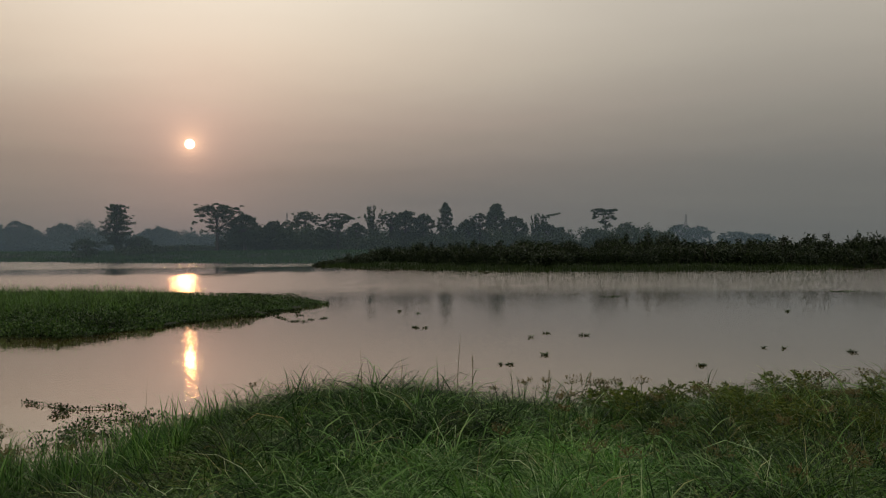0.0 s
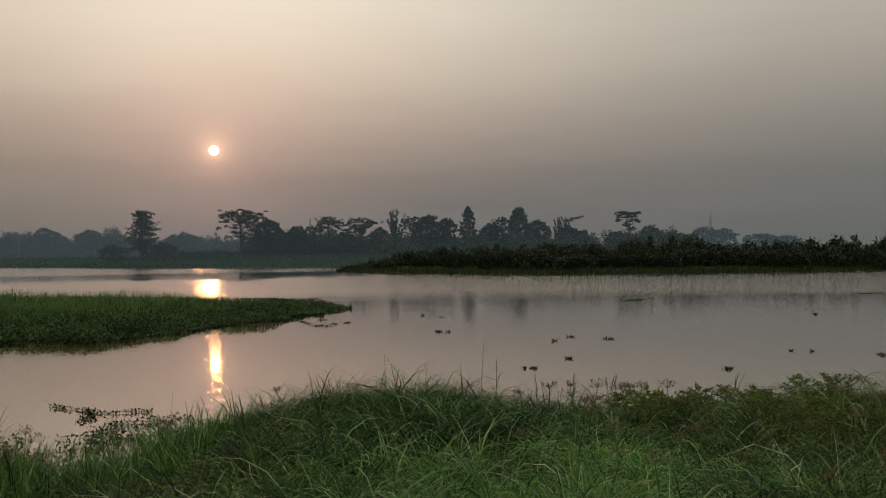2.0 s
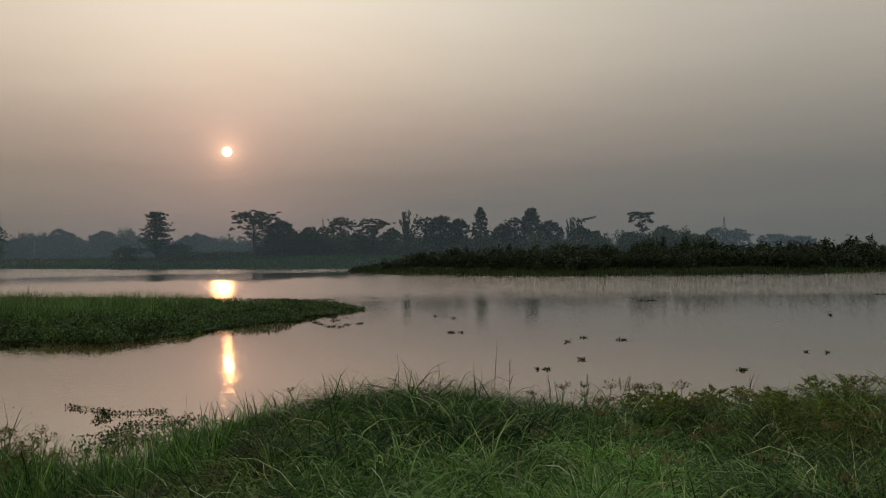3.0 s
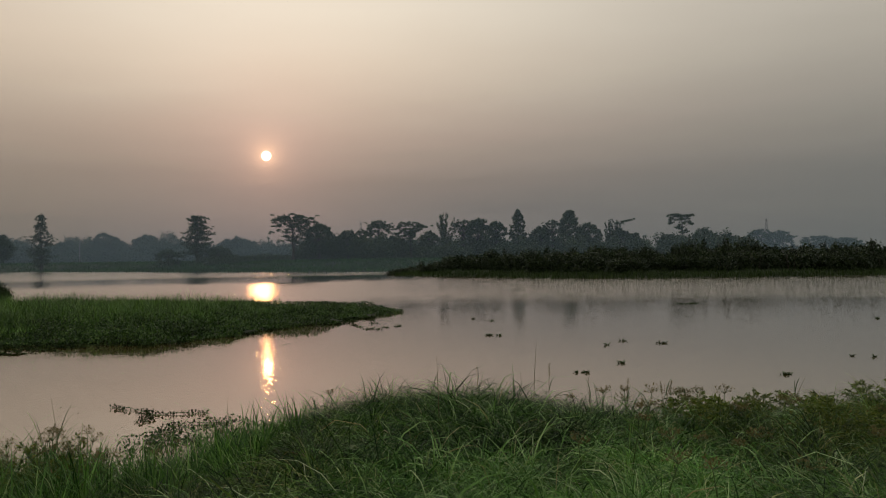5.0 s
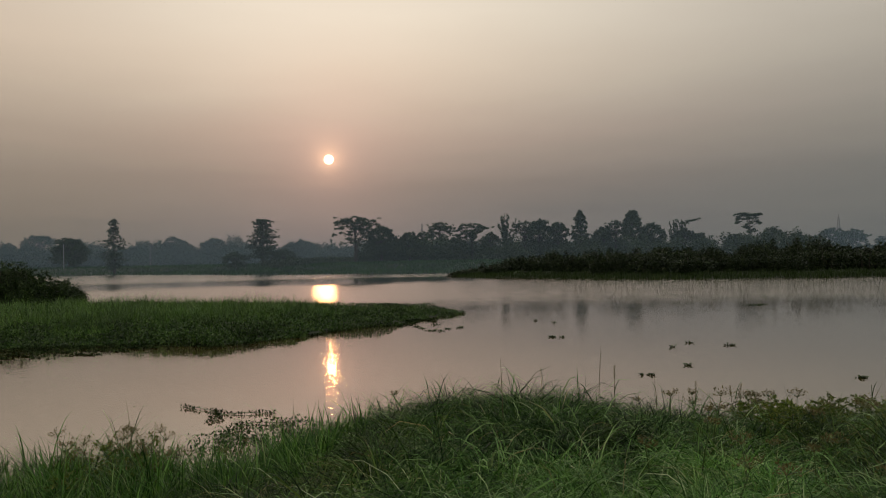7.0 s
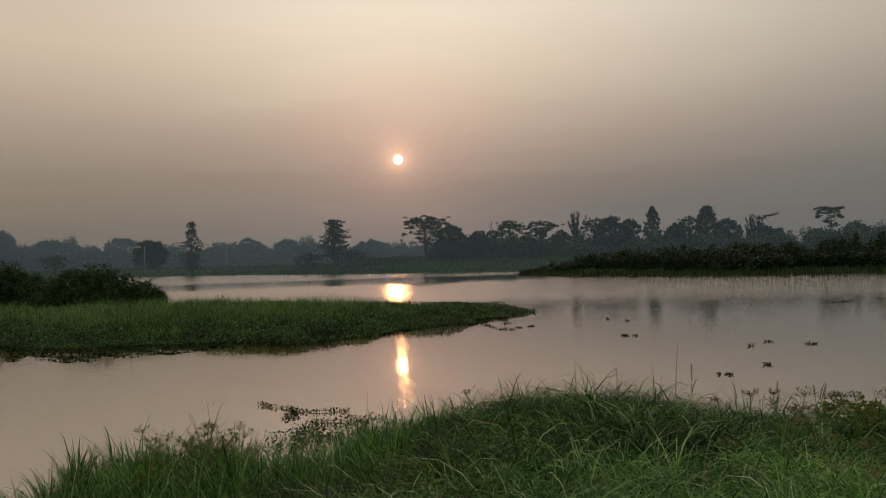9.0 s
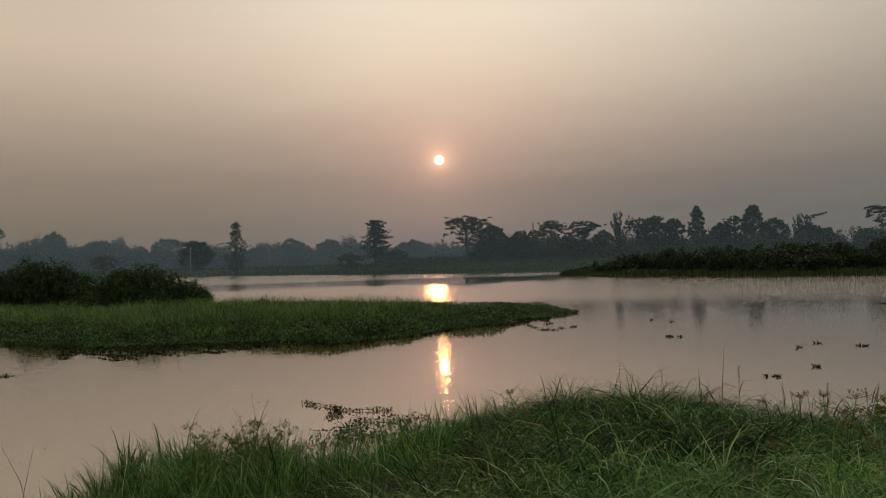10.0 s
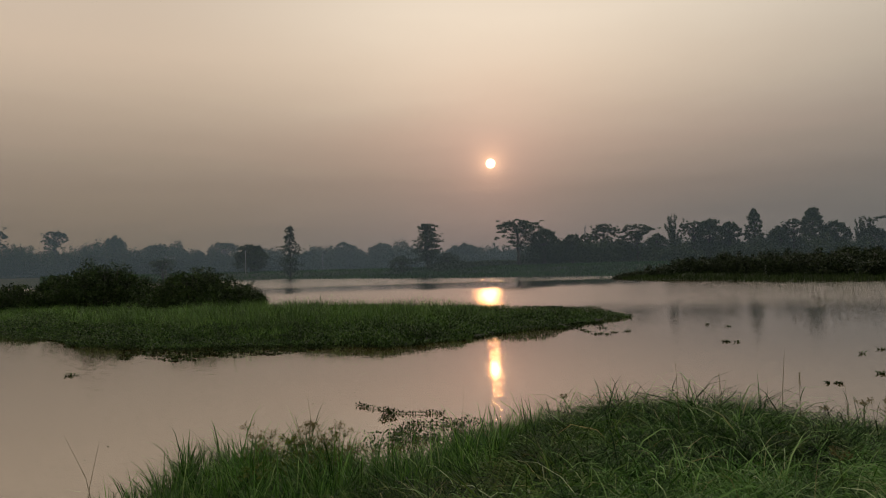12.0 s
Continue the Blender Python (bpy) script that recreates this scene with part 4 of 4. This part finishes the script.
def reed(seed, x, y, top, label="thin dry reed stalk standing above the bank's grass", plume=False, leaf=True, slant=0.05):
    """A single stalk with a narrow leaf or two and sometimes a seed plume."""
    rng = np.random.default_rng(seed)
    z = ground_at(x, y) - 0.03
    tall = top - z
    ob = tagged(new("reed"), label, "reed", "reeds on the near bank")
    ob.matrix_world = pose(x, y, z)
    a = rng.uniform(0, 6.28)
    bend = slant * tall
    tip = (bend * math.cos(a), bend * math.sin(a), tall)
    part("stalk", mesh_of("stalk", *tube([(0, 0, 0), (tip[0] * 0.35, tip[1] * 0.35, tall * 0.55), tip], [0.0045, 0.0035, 0.0012], 5), DRY), ob)
    if leaf:
        for k in range(2):
            h = tall * rng.uniform(0.45, 0.72)
            v, f = ribbon(rng, (tip[0] * 0.4, tip[1] * 0.4, h), rng.uniform(0, 6.28), rng.uniform(0.14, 0.24), 0.010, 0.25, 0.7)
            part("leaf_blade", mesh_of("leaf_blade", v, f, GRASS), ob)
    if plume:
        n = 150
        h = rng.uniform(0.78, 1.0, n)
        c = np.stack([tip[0] * h, tip[1] * h, tall * h], -1) + rng.normal(0, 0.006, (n, 3))
        part("plume", mesh_of("plume", *leaves(rng, c, rng.uniform(0.002, 0.004, n), 0.0, 4.0, np.array([[0.2, 0, 1.0]])), SEDGE_HEAD), ob, "brown seed plume")
    return ob


def sedge(seed, x, y, top, rays=9, size=0.10):
    """A sedge: a stalk that bears a loose umbel of rays with brown spikelets and long bracts."""
    rng = np.random.default_rng(seed)
    z = ground_at(x, y) - 0.03
    tall = max(0.25, top - z)
    ob = tagged(new("sedge"), "green sedge with a loose brown flower umbel", "sedge", "sedges on the near bank")
    ob.matrix_world = pose(x, y, z)
    sx, sy = rng.normal(0, 0.05, 2)
    hub = np.array([sx, sy, tall])
    part("stalk", mesh_of("stalk", *tube([(0, 0, 0), (sx * 0.4, sy * 0.4, tall * 0.6), tuple(hub)], [0.006, 0.005, 0.003], 5), STALK), ob)
    for k in range(5):
        v, f = ribbon(rng, hub, 1.26 * k + rng.uniform(0, 0.8), size * rng.uniform(1.0, 2.0), 0.009, rng.uniform(0.7, 1.2), 0.9)
        part("bract", mesh_of("bract", v, f, GRASS), ob)
    pieces = []
    for k in range(rays):
        a, e = 6.28 * k / rays + rng.uniform(-0.3, 0.3), rng.uniform(0.2, 1.1)
        way = np.array([math.cos(a) * math.cos(e), math.sin(a) * math.cos(e), math.sin(e)])
        end = hub + way * size * rng.uniform(0.6, 1.1)
        pieces.append(tube([tuple(hub), tuple(end)], [0.002, 0.001], 3))
        c = end + rng.normal(0, size * 0.14, (8, 3))
        pieces.append(leaves(rng, c, rng.uniform(0.006, 0.012, 8), 0.0, 2.6, way[None] * 0.7))
    part("umbel", mesh_of("umbel", *join(pieces), SEDGE_HEAD), ob, "brown flower umbel")["kind"] = "stuff"
    return ob


STALK = leaf_material("green_stalk", ((0.0, (0.05, 0.09, 0.03)), (1.0, (0.08, 0.13, 0.04))), 0.5, 0.1, 0.2, 3.0)
DRY = leaf_material("dry_stalk", ((0.0, (0.11, 0.10, 0.05)), (1.0, (0.20, 0.17, 0.10))), 0.6, 0.1, 0.2, 3.0)
reed(201, 0.14, 8.85, 1.60)
reed(202, -0.72, 7.45, 1.62, leaf=False)
reed(203, 0.30, 8.75, 1.40, plume=True)
reed(204, 0.75, 9.0, 1.28)
reed(205, 1.08, 8.7, 1.25, plume=True)
reed(206, 1.42, 8.6, 1.26, plume=True, slant=0.25)
reed(207, 1.46, 8.7, 1.20, plume=True, slant=0.2)
reed(208, 2.9, 9.4, 1.18, slant=0.3)
reed(209, -4.36, 12.2, 0.62, leaf=False, slant=0.3)
reed(210, -3.3, 10.4, 0.80, leaf=False, slant=0.2)
reed(211, 5.0, 8.6, 1.32, plume=True, slant=0.2)
reed(212, -5.3, 9.3, 0.95, leaf=False, slant=0.1)
reed(213, -7.0, 7.4, 0.75, leaf=False, slant=0.3)
reed(214, -6.8, 7.0, 0.72, leaf=False, slant=0.15)
rng = np.random.default_rng(77)
for k in range(34):
    b = rng.uniform(7, 29)
    d = rng.uniform(8.2, 10.2)
    x, y, z = place(b, d)
    sedge(300 + k, x, y, 2.5 - d * rng.uniform(0.155, 0.185) + 0.02 * (b - 12) / 10, 9, rng.uniform(0.06, 0.11))
for k in range(26):
    b = rng.uniform(-35.5, -27.0)
    d = rng.uniform(8.6, 10.3)
    x, y, z = place(b, d)
    sedge(350 + k, x, y, 2.5 - d * rng.uniform(0.182, 0.225), 10, rng.uniform(0.07, 0.13))
for k in range(24):
    b = rng.uniform(4, 31)
    d = rng.uniform(5.2, 8.4)
    x, y, z = place(b, d)
    sedge(400 + k, x, y, z + rng.uniform(0.30, 0.46), 9, rng.uniform(0.05, 0.10))
for k in range(10):
    b = rng.uniform(-26.0, 5.0)
    d = rng.uniform(9.3, 10.6)
    x, y, z = place(b, d)
    sedge(380 + k, x, y, z + rng.uniform(0.30, 0.45), 7, rng.uniform(0.04, 0.07))


def tall_weed(seed, x, y, top):
    """A branching herb: a stem with side shoots that bear narrow leaves."""
    rng = np.random.default_rng(seed)
    z = ground_at(x, y) - 0.03
    tall = max(0.3, top - z)
    ob = tagged(new("tall_weed"), "bushy olive-green weed among the grass of the near bank", "weed", "tall weeds on the near bank")
    ob.matrix_world = pose(x, y, z, 0, 0, rng.uniform(0, 360))
    part("stem", mesh_of("stem", *tube([(0, 0, 0), (0.02, 0.01, tall * 0.5), (0.0, 0.03, tall)], [0.006, 0.005, 0.002], 5), STALK), ob)
    spots, ways = [], []
    for k in range(13):
        h = 0.35 + 0.65 * (k + rng.random()) / 13
        a, reach = 2.4 * k, 0.20 * (1.25 - h) + 0.03
        tip = np.array([reach * math.cos(a), reach * math.sin(a), tall * h + reach * 0.35])
        root = (0.0, 0.02, tall * h * 0.94)
        part("shoot", mesh_of("shoot", *tube([root, tuple(tip)], [0.003, 0.001], 4), STALK), ob)
        for q in np.linspace(0.3, 1.0, 5):
            c = np.array(root) * (1 - q) + tip * q
            spots.append(c + rng.normal(0, 0.012, (4, 3)))
            ways.append(np.tile([math.cos(a), math.sin(a), 0.3], (4, 1)))
    c, d = np.concatenate(spots), np.concatenate(ways)
    leafy = part("foliage", mesh_of("foliage", *leaves(rng, c, rng.uniform(0.010, 0.020, len(c)), 0.0, 3.0, d * 0.6), WEED_LEAF), ob)
    leafy["kind"] = "stuff"
    return ob


rng = np.random.default_rng(88)
for k in range(30):
    b = rng.uniform(9.0, 29.5)
    d = rng.uniform(7.8, 9.9)
    x, y, z = place(b, d)
    sink = float(np.interp(b, [9, 14, 18, 24, 30], [0.162, 0.160, 0.152, 0.147, 0.145]))
    tall_weed(600 + k, x, y, 2.5 - d * (sink + rng.uniform(-0.008, 0.045)))
for k in range(14):
    b = rng.uniform(-34.0, -27.0)
    d = rng.uniform(8.8, 10.2)
    x, y, z = place(b, d)
    tall_weed(660 + k, x, y, 2.5 - d * rng.uniform(0.190, 0.225))


# ---- weeds afloat ----
def hyacinth(seed, x, y, wide, label="small floating clump of water hyacinth leaves on the pond"):
    """A floating rosette: round leaf blades on swollen stalks."""
    rng = np.random.default_rng(seed)
    ob = tagged(new("hyacinth_clump"), label, "water plant", "floating hyacinth clumps")
    ob.matrix_world = pose(x, y, 0.0, 0, 0, rng.uniform(0, 360))
    count = int(np.clip(wide * 55, 8, 34))
    for k in range(count):
        a, r = rng.uniform(0, 6.28), 0.5 * wide * math.sqrt(rng.random())
        px_, py_ = r * math.cos(a), r * 0.7 * math.sin(a)
        h = rng.uniform(0.006, 0.035)
        tip = np.array([px_ * 1.15, py_ * 1.15, h])
        stalk = tube([(px_ * 0.8, py_ * 0.8, -0.02), (px_, py_, h * 0.5), tuple(tip)], [0.010, 0.013, 0.005], 5)
        size, out = rng.uniform(0.03, 0.06), np.array([math.cos(a), math.sin(a), rng.uniform(0.05, 0.7)])
        out /= np.linalg.norm(out)
        side = np.cross(out, (0, 0, 1.0))
        side /= np.linalg.norm(side)
        up = np.cross(side, out)
        rim = [tip + out * size * (0.5 - 0.5 * math.cos(u)) * 1.3 + side * size * 0.5 * math.sin(u) + up * size * 0.10 * abs(math.sin(u)) for u in np.linspace(0, 2 * math.pi, 9)[:-1]]
        blade = (np.array(rim), np.array([(0, j, j + 1) for j in range(1, 7)]))
        part("leaf", mesh_of("leaf", *join([stalk, blade]), MAT_LEAF), ob)
    return ob


def afloat(*rows):
    for k, (x, y, wide) in enumerate(rows):
        hyacinth(400 + k + int(abs(x) * 10), x, y, 0.95 * wide)


afloat((-0.9, 27.2, 0.40), (-0.6, 27.1, 0.2), (-1.8, 34.5, 0.22), (-1.0, 33.3, 0.18), (1.3, 18.3, 0.20), (1.45, 18.3, 0.20), (2.5, 24.0, 0.18), (3.1, 25.2, 0.24), (4.1, 24.5, 0.38))
afloat((2.4, 19.9, 0.28), (8.7, 44.4, 0.85), (9.3, 44.9, 0.4), (23.2, 49.4, 0.75), (23.9, 49.4, 0.9), (24.9, 50.0, 0.3), (13.8, 33.5, 0.26), (9.9, 20.3, 0.26), (5.5, 18.0, 0.14), (5.62, 18.0, 0.1))
afloat((-6.2, 31.5, 0.38), (-5.3, 29.7, 0.45), (-4.8, 30.4, 0.24), (-4.4, 30.9, 0.32), (8.1, 21.2, 0.12), (8.6, 21.1, 0.10), (-4.9, 29.5, 0.26), (-5.8, 30.6, 0.3), (-5.6, 32.4, 0.35), (-6.0, 34.0, 0.4), (-16.2, 16.5, 0.32))


def weed_patch(seed, x, y, long, wide, turn, label, tall=0.16, count=500):
    """A sprawling plant that floats out from the bank on thin runners."""
    rng = np.random.default_rng(seed)
    ob = tagged(new("water_weed"), label, "water plant", "weeds along the bank")
    ob.matrix_world = pose(x, y, 0, 0, 0, turn)
    t = rng.uniform(-0.5, 0.5, count)
    c = np.stack([t * long, 0.25 * wide * np.sin(t * 9) + rng.normal(0, 0.28, count) * wide * (0.4 + 0.6 * np.abs(np.sin(t * 7 + seed))), 0.01 + tall * rng.random(count) ** 1.6], -1)
    part("foliage", mesh_of("foliage", *leaves(rng, c, rng.uniform(0.014, 0.032, count), 0.2, 1.8, np.array([[0, 0, 0.5]])), HYACINTH if tall > 0.15 else MAT_LEAF), ob)
    for k in range(2):
        s = rng.uniform(-0.2, 0.2) * wide
        part("runner", mesh_of("runner", *tube([(-0.5 * long, s, 0.0), (-0.1 * long, s + 0.2 * wide, 0.03), (0.2 * long, s - 0.1 * wide, 0.02), (0.5 * long, s, 0.0)], [0.003, 0.003, 0.003, 0.002], 5), STALK), ob)
    return ob


RUN = "sprawling dark water weed drifting off the bank"
weed_patch(501, -6.45, 13.6, 1.2, 0.22, -30, RUN, 0.05, 130)
weed_patch(502, -5.95, 13.0, 0.9, 0.3, -70, RUN, 0.06, 120)
weed_patch(503, -5.5, 13.3, 0.9, 0.18, 10, RUN, 0.05, 90)
weed_patch(504, -4.9, 12.5, 0.9, 0.3, 20, RUN, 0.08, 140)
LUSH = "leafy dark-green weed mounded at the water's edge"
weed_patch(505, -4.3, 11.5, 1.3, 0.8, 25, LUSH, 0.24, 900)
weed_patch(506, -4.9, 11.0, 1.0, 0.6, 60, LUSH, 0.2, 600)
weed_patch(507, -3.3, 11.7, 1.0, 0.5, 10, LUSH, 0.22, 500)
weed_patch(508, -5.2, 11.8, 0.5, 0.2, 80, RUN, 0.10, 90)


def floating_bits(seed):
    """Fallen leaves and duckweed lying on the water, thick below the island's edge."""
    rng = np.random.default_rng(seed)
    a = np.stack([rng.uniform(-26.0, -6.0, 120000), rng.uniform(17.0, 36.0, 120000)], -1)
    out = -inside(ISLAND, a[:, 0], a[:, 1])
    belt = 0.8 + 4.4 * np.exp(-((a[:, 0] + 15.8) / 3.0) ** 2) + 0.5 * waves(a[:, 0], a[:, 1], 1.2)
    drift = waves(a[:, 0] * 0.7, a[:, 1] * 1.6, 0.55) + 0.7 * waves(a[:, 0], a[:, 1] * 2.2, 0.23)
    keep = (out > -0.5) & (out < belt) & (drift > -0.55 + 1.1 * np.clip(out / np.maximum(belt, 0.1), 0, 1))
    a = a[keep]
    a = np.concatenate([a, rng.uniform(0.004, 0.035, (len(a), 1))], 1)
    b = np.stack([rng.uniform(-17, -4, 620), rng.uniform(8, 22, 620), np.full(620, 0.006)], -1)
    b = b[inside(NEAR_BANK, b[:, 0], b[:, 1]) < 0]
    thick = leaves(rng, a, rng.uniform(0.03, 0.085, len(a)), 0.55, 1.6)
    loose = leaves(rng, b, rng.uniform(0.006, 0.022, len(b)), 1.0, 1.6)
    me = mesh_of("leaves", *join([thick, loose]), MAT_LEAF)
    tagged(new("floating_leaves", me), "small dark leaves and duckweed floating on the pond", "floating leaves", kind="stuff")


floating_bits(91)


# ---- poles and masts ----
def plain_material(name, tone, rough, metal=0.0):
    m, n = material(name)
    pos = n.add("ShaderNodeNewGeometry").outputs["Position"]
    wear = n.noise(pos, 3.0, 4.0)
    c = n.ramp(wear.outputs[0], (0.3, tuple(0.7 * v for v in tone)), (0.7, tone))
    finish(n, n.add("ShaderNodeBsdfPrincipled", Base_Color=c, Roughness=rough, Metallic=metal).outputs[0])
    return m


CONCRETE = plain_material("pole_concrete", (0.30, 0.29, 0.28), 0.85)
STEEL = plain_material("mast_steel", (0.20, 0.17, 0.16), 0.6, 0.3)


def pole(bearing, reach, top, girth, label, mat):
    x, y, z = place(bearing, reach)
    ob = tagged(new("utility_pole"), label, "pole")
    ob.matrix_world = pose(x, y, z)
    part("shaft", mesh_of("shaft", *tube([(0, 0, -0.4), (0, 0, (top - z) * 0.6), (0, 0, top - z)], [girth, girth * 0.85, girth * 0.65], 8), mat), ob)
    cap = tube([(-0.5, 0, top - z - 0.5), (0.5, 0, top - z - 0.5)], [0.06, 0.06], 6)
    part("crossarm", mesh_of("crossarm", *cap, mat), ob)


pole(-33.55, 297, 10.0, 0.13, "pale concrete utility pole before the round tree", CONCRETE)
pole(-28.45, 330, 9.5, 0.14, "dark utility pole before the hazy woods", STEEL)
pole(-38.6, 250, 7.6, 0.13, "dark utility pole in the field", STEEL)


def mast(bearing, reach, top, wide, label):
    """A lattice mast: four tapering legs with cross bracing and an aerial."""
    x, y, z = place(bearing, reach)
    ob = tagged(new("radio_mast"), label, "mast")
    ob.matrix_world = pose(x, y, z)
    tall = top - z
    corners = [(1, 1), (-1, 1), (-1, -1), (1, -1)]
    at = lambda c, h: (c[0] * wide * 0.5 * (1 - 0.85 * h), c[1] * wide * 0.5 * (1 - 0.85 * h), tall * 0.9 * h)
    for c in corners:
        part("mast_leg", mesh_of("mast_leg", *tube([at(c, 0), at(c, 1)], [0.22, 0.12], 4), STEEL), ob)
    for k in range(9):
        for c, e in zip(corners, corners[1:] + corners[:1]):
            part("brace", mesh_of("brace", *tube([at(c, k / 9), at(e, (k + 1) / 9)], [0.10, 0.10], 4), STEEL), ob)
    part("aerial", mesh_of("aerial", *tube([(0, 0, tall * 0.88), (0, 0, tall)], [0.15, 0.06], 5), STEEL), ob)


mast(-10.56, 620, 33.0, 4.0, "slim lattice radio mast far behind the trees")
mast(16.2, 700, 34.0, 4.5, "lattice radio mast far behind the thicket")
